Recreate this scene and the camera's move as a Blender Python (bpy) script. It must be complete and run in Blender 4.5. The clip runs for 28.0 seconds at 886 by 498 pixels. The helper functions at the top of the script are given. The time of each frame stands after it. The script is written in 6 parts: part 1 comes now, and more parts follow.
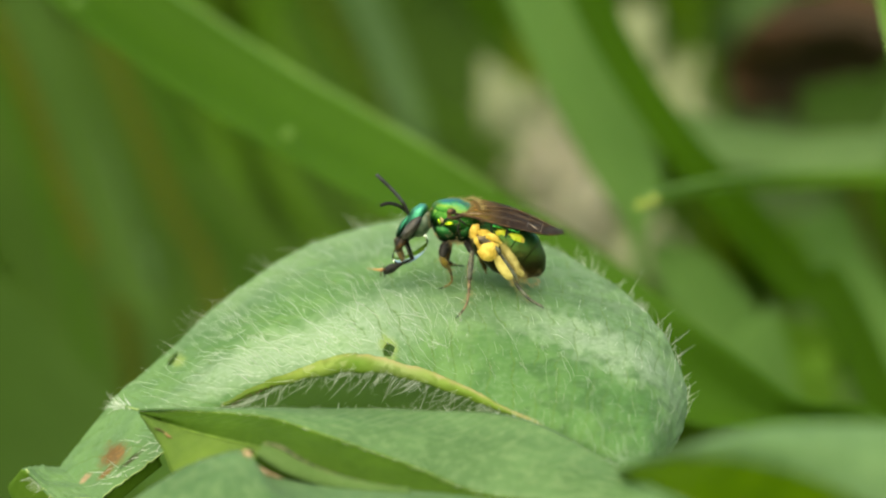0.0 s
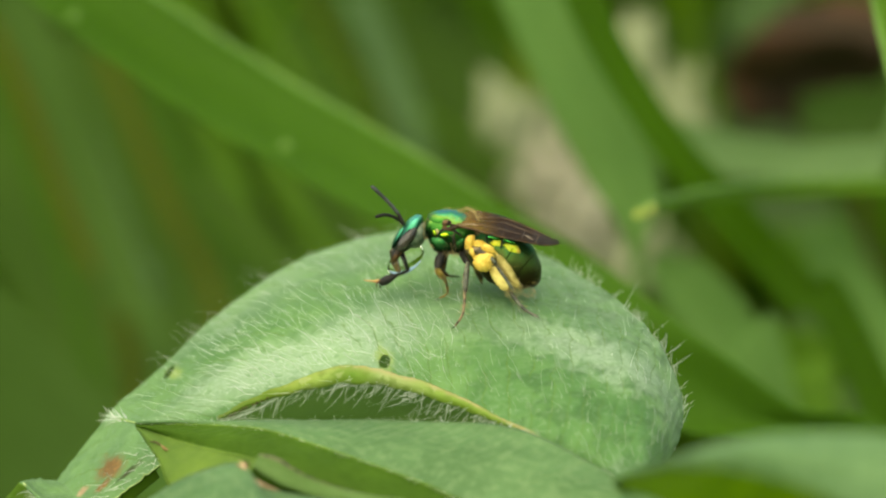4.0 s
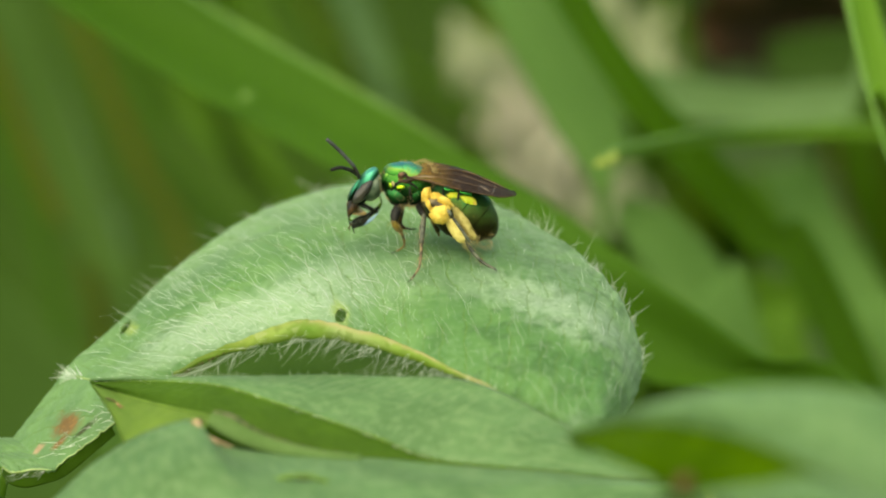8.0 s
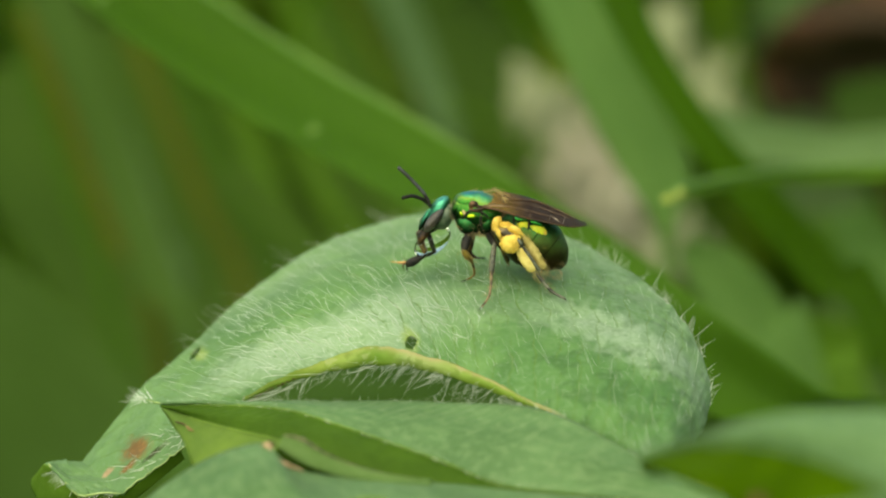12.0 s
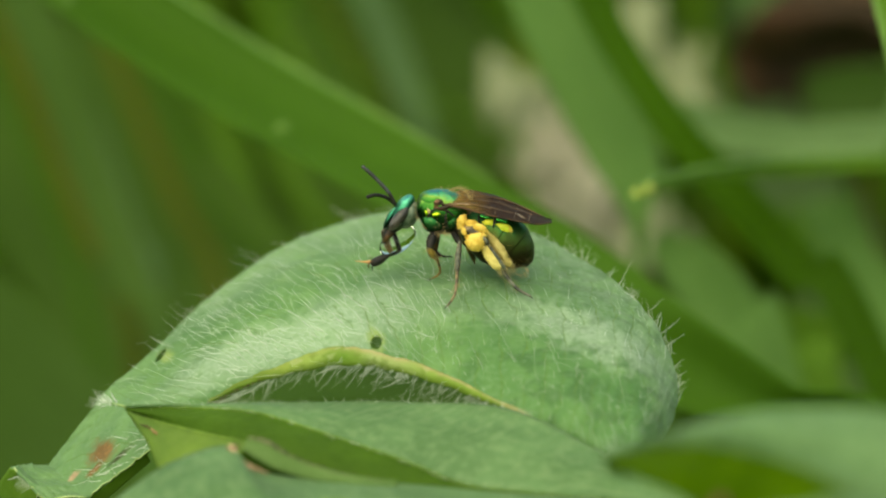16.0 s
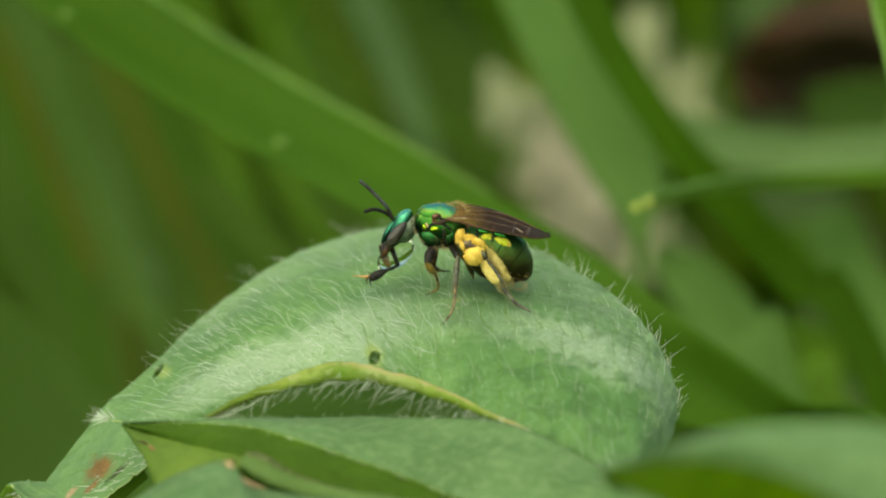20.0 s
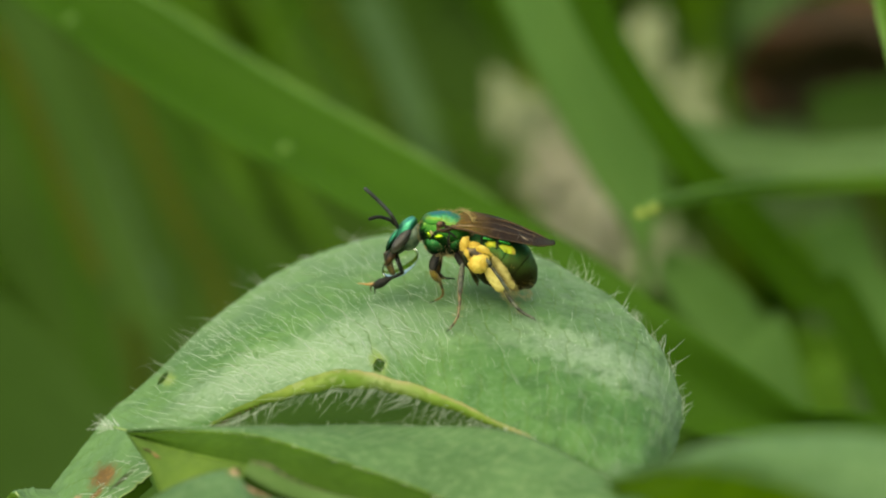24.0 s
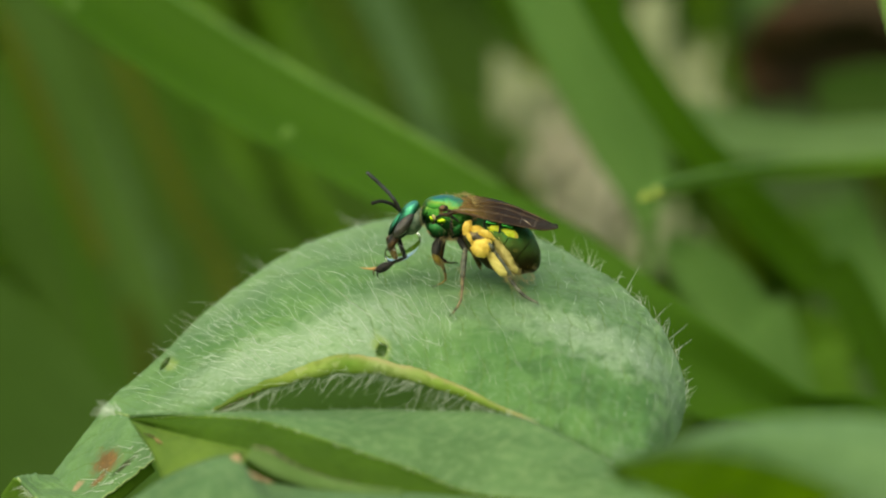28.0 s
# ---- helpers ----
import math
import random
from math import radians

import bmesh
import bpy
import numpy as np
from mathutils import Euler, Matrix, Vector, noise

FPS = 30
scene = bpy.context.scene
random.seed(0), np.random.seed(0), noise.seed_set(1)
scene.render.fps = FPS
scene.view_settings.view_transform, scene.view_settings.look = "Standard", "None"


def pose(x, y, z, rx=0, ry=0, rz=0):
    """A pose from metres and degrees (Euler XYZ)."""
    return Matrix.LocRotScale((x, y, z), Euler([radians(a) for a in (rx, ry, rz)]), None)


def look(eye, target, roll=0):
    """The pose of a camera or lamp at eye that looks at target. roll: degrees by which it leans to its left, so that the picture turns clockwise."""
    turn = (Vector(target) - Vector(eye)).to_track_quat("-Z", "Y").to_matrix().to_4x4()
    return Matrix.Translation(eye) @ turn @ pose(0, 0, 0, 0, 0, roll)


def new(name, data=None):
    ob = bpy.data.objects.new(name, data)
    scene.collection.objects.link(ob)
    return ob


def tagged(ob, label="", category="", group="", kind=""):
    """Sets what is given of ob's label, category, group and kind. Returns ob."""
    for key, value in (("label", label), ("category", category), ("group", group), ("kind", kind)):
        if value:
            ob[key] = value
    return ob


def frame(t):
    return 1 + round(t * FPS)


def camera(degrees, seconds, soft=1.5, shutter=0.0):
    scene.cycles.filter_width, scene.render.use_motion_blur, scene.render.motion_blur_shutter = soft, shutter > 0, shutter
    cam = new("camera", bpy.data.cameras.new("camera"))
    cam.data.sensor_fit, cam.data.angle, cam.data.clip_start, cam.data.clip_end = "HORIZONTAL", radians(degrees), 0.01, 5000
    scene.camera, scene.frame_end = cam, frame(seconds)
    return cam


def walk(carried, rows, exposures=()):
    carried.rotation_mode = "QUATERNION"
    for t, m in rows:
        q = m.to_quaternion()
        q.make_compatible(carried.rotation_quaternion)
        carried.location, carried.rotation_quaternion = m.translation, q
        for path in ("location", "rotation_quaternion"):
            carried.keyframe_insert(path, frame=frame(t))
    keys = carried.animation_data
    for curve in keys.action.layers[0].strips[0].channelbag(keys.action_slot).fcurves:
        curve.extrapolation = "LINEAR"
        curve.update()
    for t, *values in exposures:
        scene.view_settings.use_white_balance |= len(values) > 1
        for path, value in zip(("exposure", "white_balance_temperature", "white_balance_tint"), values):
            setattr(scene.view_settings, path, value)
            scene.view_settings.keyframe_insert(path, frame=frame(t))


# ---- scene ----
cam = camera(11.0, 28.0, soft=2.1)
cam.data.dof.use_dof = True
cam.data.dof.focus_distance = 0.2945
cam.data.dof.aperture_fstop = 29.0
PATH = [
    (0.0, pose(-0.00382, -0.29653, 0.06352, 77.837, -1.107, -0.331)),
    (0.5, pose(-0.00365, -0.29692, 0.06363, 78.077, -1.050, -0.226)),
    (1.0, pose(-0.00288, -0.29759, 0.06350, 78.122, -0.792, -0.081)),
    (1.5, pose(-0.00383, -0.29717, 0.06444, 77.891, -1.158, -0.149)),
    (2.0, pose(-0.00349, -0.29733, 0.06419, 78.108, -0.923, -0.056)),
    (2.5, pose(-0.00426, -0.29758, 0.06181, 78.320, -1.213, -0.230)),
    (3.0, pose(-0.00333, -0.29608, 0.06303, 78.048, -0.949, -0.217)),
    (3.5, pose(-0.00346, -0.29759, 0.06294, 78.113, -1.178, -0.157)),
    (4.0, pose(-0.00283, -0.29674, 0.06367, 77.957, -0.749, -0.270)),
    (4.5, pose(-0.00309, -0.29565, 0.06377, 77.856, -0.843, -0.326)),
    (6.5, pose(-0.00190, -0.29592, 0.06333, 77.817, -0.676, -0.091)),
    (7.0, pose(-0.00108, -0.29629, 0.06385, 77.651, -0.556, -0.157)),
    (7.5, pose(-0.00092, -0.29534, 0.06328, 77.555, -0.655, -0.414)),
    (8.0, pose(-0.00053, -0.29467, 0.06421, 77.183, -0.234, -0.486)),
    (8.5, pose(-0.00161, -0.29589, 0.06359, 77.485, -0.480, -0.393)),
    (9.0, pose(0.00100, -0.29463, 0.06401, 77.854, 0.245, -0.097)),
    (9.5, pose(-0.00310, -0.29662, 0.06341, 78.011, -1.328, -0.183)),
    (10.0, pose(-0.00052, -0.29599, 0.06284, 78.071, -0.392, -0.140)),
    (10.5, pose(-0.00247, -0.29811, 0.06067, 78.505, -1.329, -0.286)),
    (11.0, pose(-0.00099, -0.29556, 0.06310, 78.142, -0.272, 0.058)),
    (11.5, pose(-0.00069, -0.29645, 0.06268, 78.066, -0.336, 0.091)),
    (12.0, pose(-0.00220, -0.29610, 0.06223, 77.966, -0.769, 0.194)),
    (12.5, pose(-0.00081, -0.29699, 0.06229, 78.111, -0.301, 0.474)),
    (13.0, pose(-0.00060, -0.29567, 0.06157, 78.061, -0.571, 0.303)),
    (13.5, pose(0.00024, -0.29466, 0.06294, 77.797, -0.292, 0.110)),
    (15.5, pose(-0.00233, -0.29606, 0.06209, 78.075, -0.926, -0.107)),
    (16.0, pose(-0.00055, -0.29457, 0.06271, 77.801, -0.187, -0.046)),
    (16.5, pose(-0.00029, -0.29431, 0.06273, 77.743, -0.253, -0.217)),
    (17.0, pose(-0.00067, -0.29332, 0.06193, 77.569, -0.297, -0.294)),
    (17.5, pose(-0.00108, -0.29272, 0.06269, 77.452, -0.005, -0.182)),
    (18.0, pose(-0.00079, -0.29338, 0.06295, 77.704, -0.136, -0.127)),
    (18.5, pose(-0.00110, -0.29391, 0.06249, 77.927, -0.097, -0.003)),
    (19.0, pose(-0.00024, -0.29390, 0.06306, 78.029, 0.045, 0.156)),
    (19.5, pose(-0.00048, -0.29360, 0.06243, 77.996, 0.023, -0.001)),
    (20.0, pose(0.00000, -0.29344, 0.06237, 78.000, -0.000, 0.000)),
    (20.5, pose(0.00019, -0.29368, 0.06328, 78.079, 0.051, -0.008)),
    (21.0, pose(0.00019, -0.29360, 0.06337, 77.957, 0.101, 0.050)),
    (21.5, pose(-0.00015, -0.29344, 0.06264, 77.992, -0.209, 0.088)),
    (23.5, pose(-0.00034, -0.29343, 0.06205, 77.898, -0.055, -0.003)),
    (24.0, pose(-0.00004, -0.29321, 0.06287, 77.990, -0.000, 0.050)),
    (24.5, pose(-0.00040, -0.29271, 0.06282, 77.745, 0.095, -0.063)),
    (25.0, pose(-0.00004, -0.29297, 0.06288, 77.879, 0.004, -0.023)),
    (25.5, pose(0.00006, -0.29345, 0.06297, 78.056, 0.061, 0.020)),
    (26.0, pose(-0.00038, -0.29354, 0.06317, 78.043, 0.007, 0.144)),
    (26.5, pose(-0.00025, -0.29293, 0.06231, 78.006, 0.064, 0.307)),
    (27.0, pose(0.00007, -0.29256, 0.06200, 77.890, 0.061, 0.196)),
    (27.5, pose(0.00023, -0.29224, 0.06267, 77.879, 0.167, 0.151)),
    (28.0, pose(0.00026, -0.29249, 0.06279, 77.779, 0.157, 0.110)),
]
LIGHT = [(0.0, 1.45), (4.0, 1.44), (8.0, 1.45), (9.0, 1.33), (9.6, 1.24), (11.0, 1.22), (12.0, 1.30), (13.0, 1.36), (16.0, 1.24), (20.0, 1.16), (28.0, 1.10)]
walk(cam, PATH, [(t, stops, 8650.0, -6.0 - 3.0 * min(1.0, t / 20)) for t, stops in LIGHT])

# ---- daylight: thin cloud, soft sun from above ----
SUN_UP, SUN_TURN = radians(58), radians(215)
world = bpy.data.worlds.new("sky")
scene.world = world
world.use_nodes = True
sky = world.node_tree.nodes.new("ShaderNodeTexSky")
sky.sky_type, sky.sun_disc = "NISHITA", False
sky.sun_elevation, sky.sun_rotation = SUN_UP, SUN_TURN
back = world.node_tree.nodes["Background"]
world.node_tree.links.new(sky.outputs[0], back.inputs[0])
back.inputs[1].default_value = 0.09
sun = new("sun", bpy.data.lights.new("sun", "SUN"))
sun.data.energy, sun.data.angle, sun.data.color = 1.7, radians(115), (1.0, 0.94, 0.82)
sun_way = Vector((math.sin(SUN_TURN) * math.cos(SUN_UP), math.cos(SUN_TURN) * math.cos(SUN_UP), math.sin(SUN_UP)))
sun.matrix_world = look(sun_way * 3, (0, 0, 0))

# ---- plan: millimetres across (x), up (y) and away (d), on axes that lean twelve degrees ----
LEAN = radians(12)
GROUND = -0.09


def V(x, y, d):
    return Vector((x, y * math.sin(LEAN) + d * math.cos(LEAN), y * math.cos(LEAN) - d * math.sin(LEAN))) / 1000


AWAY = V(0, 0, 1000)
UP = Vector((0, 0, 1))
rng = random.Random(7)


# ---- shape helpers ----
def spline(pts, n):
    """n points on a smooth curve through pts, evenly by control point."""
    out = []
    last = len(pts) - 1
    for k in range(n):
        f = k / (n - 1) * last
        i = min(int(f), last - 1)
        t = f - i
        p1, p2 = pts[i], pts[i + 1]
        p0 = pts[i - 1] if i > 0 else p1 * 2 - p2
        p3 = pts[i + 2] if i + 2 <= last else p2 * 2 - p1
        out.append(0.5 * (2 * p1 + (p2 - p0) * t + (2 * p0 - 5 * p1 + 4 * p2 - p3) * t * t + (3 * p1 - p0 - 3 * p2 + p3) * t ** 3))
    return out


def ease(values, n):
    """n numbers on a smooth curve through values."""
    return [p.x for p in spline([Vector((v, 0, 0)) for v in values], n)]


def grid(rows, uv_swap=False):
    """A bmesh sheet from rows of points, with uv: u along a row, v from row to row."""
    bm = bmesh.new()
    uv = bm.loops.layers.uv.new("uv")
    vs = [[bm.verts.new(p) for p in row] for row in rows]
    m, n = len(rows), len(rows[0])
    for j in range(m - 1):
        for i in range(n - 1):
            f = bm.faces.new((vs[j][i], vs[j][i + 1], vs[j + 1][i + 1], vs[j + 1][i]))
            for loop, (a, b) in zip(f.loops, ((i, j), (i + 1, j), (i + 1, j + 1), (i, j + 1))):
                loop[uv].uv = (a / (n - 1), b / (m - 1))
    return bm


def loft(curves, n, m, bow=0.0, wave=0.0):
    """A sheet across guide curves; bow: millimetres that its middle comes forward."""
    lines = [spline(c, n) for c in curves]
    rows = []
    cols = [spline([ln[i] for ln in lines], m) for i in range(n)]
    for j in range(m):
        v = j / (m - 1)
        row = []
        for i in range(n):
            p = cols[i][j] - AWAY * (bow * 0.004 * v * (1 - v))
            if wave:
                p = p + noise.noise_vector(p * 220) * wave * 0.001
            row.append(p)
        rows.append(row)
    return grid(rows)


def tube(pts, radii, sides=8, n=None, squash=1.0):
    """A tapered tube with round ends along a smooth curve; radii in millimetres."""
    n = n or max(6, 4 * len(pts))
    line, rad = spline(pts, n), ease(radii, n)
    bm = bmesh.new()
    rings = []
    side = None
    for k, p in enumerate(line):
        way = (line[min(k + 1, n - 1)] - line[max(k - 1, 0)]).normalized()
        if side is None:
            side = way.cross(UP if abs(way.z) < 0.9 else Vector((1, 0, 0))).normalized()
        side = (side - way * side.dot(way)).normalized()
        other = way.cross(side)
        r = max(rad[k], 0.004) / 1000
        rings.append([bm.verts.new(p + (side * math.cos(a) + other * math.sin(a) * squash) * r)
                      for a in (2 * math.pi * s / sides for s in range(sides))])
    for a, b in zip(rings, rings[1:]):
        for s in range(sides):
            bm.faces.new((a[s], a[(s + 1) % sides], b[(s + 1) % sides], b[s]))
    for ring, p, sign in ((rings[0], line[0] - (line[1] - line[0]).normalized() * rad[0] / 1600, 1),
                          (rings[-1], line[-1] + (line[-1] - line[-2]).normalized() * rad[-1] / 1600, 0)):
        tip = bm.verts.new(p)
        for s in range(sides):
            a, b = ring[s], ring[(s + 1) % sides]
            bm.faces.new((b, a, tip) if sign else (a, b, tip))
    bmesh.ops.recalc_face_normals(bm, faces=bm.faces)
    return bm


def body(stations, n=26, sides=24, rough=0.0):
    """A rounded body along a spine: stations of (point, half height, half depth) in millimetres."""
    line = spline([s[0] for s in stations], n)
    high, deep = ease([s[1] for s in stations], n), ease([s[2] for s in stations], n)
    bm = bmesh.new()
    rings = []
    for k, p in enumerate(line):
        way = (line[min(k + 1, n - 1)] - line[max(k - 1, 0)]).normalized()
        side = (AWAY - way * AWAY.dot(way)).normalized()
        other = side.cross(way)
        ring = []
        for s in range(sides):
            a = 2 * math.pi * s / sides
            q = p + (side * math.cos(a) * max(deep[k], 0.01) + other * math.sin(a) * max(high[k], 0.01)) / 1000
            if rough:
                q = q + noise.noise_vector(q * 2600) * rough / 1000
            ring.append(bm.verts.new(q))
        rings.append(ring)
    for a, b in zip(rings, rings[1:]):
        for s in range(sides):
            bm.faces.new((a[s], a[(s + 1) % sides], b[(s + 1) % sides], b[s]))
    bm.faces.new(rings[0])
    bm.faces.new(rings[-1])
    bmesh.ops.recalc_face_normals(bm, faces=bm.faces)
    return bm


def lump(centre, long_way, a, b, c, rough=0.0, scale=2000, level=3):
    """An uneven egg: half sizes a along long_way, b across, c away, in millimetres."""
    bm = bmesh.new()
    bmesh.ops.create_icosphere(bm, subdivisions=level, radius=1.0)
    x = long_way.normalized()
    z = (AWAY - x * AWAY.dot(x)).normalized()
    y = z.cross(x)
    for v in bm.verts:
        p = v.co
        q = centre + (x * p.x * a + y * p.y * b + z * p.z * c) / 1000
        if rough:
            q = q + p * noise.noise(q * scale) * rough / 1000
        v.co = q
    return bm


ORIGIN = {}


def finish(ob, bm, origin, material, smooth=True):
    bmesh.ops.translate(bm, verts=bm.verts, vec=-origin)
    bm.to_mesh(ob.data)
    bm.free()
    ob.data.materials.append(material)
    if smooth:
        ob.data.shade_smooth()
    ORIGIN[ob.name] = origin


def thing(name, base, label, category, group="", kind=""):
    ob = new(name)
    ob.empty_display_size = 0.002
    ob.location = base
    ORIGIN[ob.name] = base.copy()
    return tagged(ob, label, category, group, kind)


def part(name, bm, material, parent, label="", hinge=None, thick=0.0, kind=""):
    ob = new(name, bpy.data.meshes.new(name))
    ob.parent = parent
    own = hinge or ORIGIN[parent.name]
    ob.location = own - ORIGIN[parent.name]
    finish(ob, bm, own, material)
    if thick:
        mod = ob.modifiers.new("thickness", "SOLIDIFY")
        mod.thickness, mod.offset = thick / 1000, 0
    return tagged(ob, label, kind=kind)


def alone(name, bm, material, base, label, category, group="", kind="", thick=0.0):
    ob = new(name, bpy.data.meshes.new(name))
    ob.location = base
    finish(ob, bm, base, material)
    if thick:
        mod = ob.modifiers.new("thickness", "SOLIDIFY")
        mod.thickness, mod.offset = thick / 1000, 0
    return tagged(ob, label, category, group, kind)


def strands(roots, sides=3, steps=4):
    """Thin curved tapering hairs as one bmesh: (root, way, length mm, bend vector, radius mm)."""
    verts, faces = [], []
    for p, way, length, bend, r in roots:
        side = way.cross(Vector((0.3, 0.5, 0.8))).normalized()
        other = way.cross(side).normalized()
        base = len(verts)
        for k in range(steps + 1):
            f = k / steps
            c = p + (way * f + bend * f * f) * length / 1000
            w = r * (1 - 0.8 * f) / 1000
            for s in range(sides):
                a = 2 * math.pi * s / sides
                verts.append(c + (side * math.cos(a) + other * math.sin(a)) * w)
        for k in range(steps):
            for s in range(sides):
                a, b = base + k * sides, base + (k + 1) * sides
                faces.append((a + s, a + (s + 1) % sides, b + (s + 1) % sides, b + s))
    mesh = bpy.data.meshes.new("strands")
    mesh.from_pydata(verts, [], faces)
    bm = bmesh.new()
    bm.from_mesh(mesh)
    bpy.data.meshes.remove(mesh)
    return bm


# ---- materials ----
def shader(name):
    m = bpy.data.materials.new(name)
    m.use_nodes = True
    t = m.node_tree
    return m, t, t.nodes["Principled BSDF"], t.nodes["Material Output"]


def node(t, kind, **inputs):
    n = t.nodes.new(kind)
    for k, v in inputs.items():
        n.inputs[k.replace("_", " ")].default_value = v
    return n


def mix(t, fac, a, b, blend="MIX"):
    n = t.nodes.new("ShaderNodeMix")
    n.data_type, n.blend_type = "RGBA", blend
    for sock, v in ((n.inputs[0], fac), (n.inputs[6], a), (n.inputs[7], b)):
        if isinstance(v, bpy.types.NodeSocket):
            t.links.new(v, sock)
        else:
            sock.default_value = v if not isinstance(v, tuple) or len(v) == 4 else (*v, 1)
    return n.outputs[2]


def calc(t, op, a, b=0.0, c=0.0):
    n = t.nodes.new("ShaderNodeMath")
    n.operation = op
    for sock, v in zip(n.inputs, (a, b, c)):
        if isinstance(v, bpy.types.NodeSocket):
            t.links.new(v, sock)
        else:
            sock.default_value = v
    return n.outputs[0]


def span(t, value, lo, hi, to_lo=0.0, to_hi=1.0):
    n = t.nodes.new("ShaderNodeMapRange")
    n.interpolation_type = "SMOOTHSTEP"
    t.links.new(value, n.inputs[0])
    for k, v in zip((1, 2, 3, 4), (lo, hi, to_lo, to_hi)):
        n.inputs[k].default_value = v
    return n.outputs[0]


def grain(t, scale, detail=3.0, where="Object", stretch=None, rough=0.55):
    co = t.nodes.new("ShaderNodeTexCoord").outputs[where]
    if stretch:
        mp = t.nodes.new("ShaderNodeMapping")
        mp.inputs["Scale"].default_value = stretch
        t.links.new(co, mp.inputs[0])
        co = mp.outputs[0]
    n = node(t, "ShaderNodeTexNoise", Scale=scale, Detail=detail, Roughness=rough)
    t.links.new(co, n.inputs["Vector"])
    return n.outputs["Fac"]


def relief(t, bsdf, height, strength, distance):
    n = node(t, "ShaderNodeBump", Strength=strength, Distance=distance)
    t.links.new(height, n.inputs["Height"])
    t.links.new(n.outputs[0], bsdf.inputs["Normal"])
    return n


def thin(t, bsdf, out, colour, share):
    """Lets light pass through a leaf: mixes the surface with a translucent one."""
    tr = t.nodes.new("ShaderNodeBsdfTranslucent")
    t.links.new(colour, tr.inputs[0])
    ms = t.nodes.new("ShaderNodeMixShader")
    ms.inputs[0].default_value = share
    t.links.new(bsdf.outputs[0], ms.inputs[1])
    t.links.new(tr.outputs[0], ms.inputs[2])
    t.links.new(ms.outputs[0], out.inputs[0])


def blade_material(name, c1, c2, vein, rough=0.5, share=0.35, lines=26):
    """A grass blade: long parallel veins, blotches and a paler fold."""
    m, t, bsdf, out = shader(name)
    col = mix(t, span(t, grain(t, 60), 0.35, 0.65), c1, c2)
    stripe = grain(t, 3.0, 2.0, "UV", (1.2, lines, 1))
    col = mix(t, span(t, stripe, 0.42, 0.66, 0, 0.6), col, vein)
    col = mix(t, span(t, grain(t, 900, 2), 0.6, 0.75, 0, 0.25), col, vein)
    t.links.new(col, bsdf.inputs["Base Color"])
    bsdf.inputs["Roughness"].default_value = rough
    bsdf.inputs["Specular IOR Level"].default_value = 0.12
    relief(t, bsdf, stripe, 0.5, 0.0002)
    thin(t, bsdf, out, col, share)
    return m


def plain_material(name, c1, c2, scale, rough=0.6, metal=0.0, bump=0.3, depth=0.00003, spec=0.4):
    m, t, bsdf, out = shader(name)
    g = grain(t, scale)
    col = mix(t, span(t, g, 0.35, 0.65), c1, c2)
    t.links.new(col, bsdf.inputs["Base Color"])
    bsdf.inputs["Roughness"].default_value = rough
    bsdf.inputs["Metallic"].default_value = metal
    bsdf.inputs["Specular IOR Level"].default_value = spec
    relief(t, bsdf, grain(t, scale * 3, 2), bump, depth)
    return m


def ramp(t, value, stops, kind="EASE"):
    """A value or colour that runs through stops of (place, value)."""
    n = t.nodes.new("ShaderNodeValToRGB")
    t.links.new(value, n.inputs[0])
    n.color_ramp.interpolation = kind
    el = n.color_ramp.elements
    while len(el) < len(stops):
        el.new(0.5)
    for e, (p, c) in zip(el, stops):
        e.position = p
        e.color = (*c, 1) if isinstance(c, tuple) else (c, c, c, 1)
    return n.outputs[0]


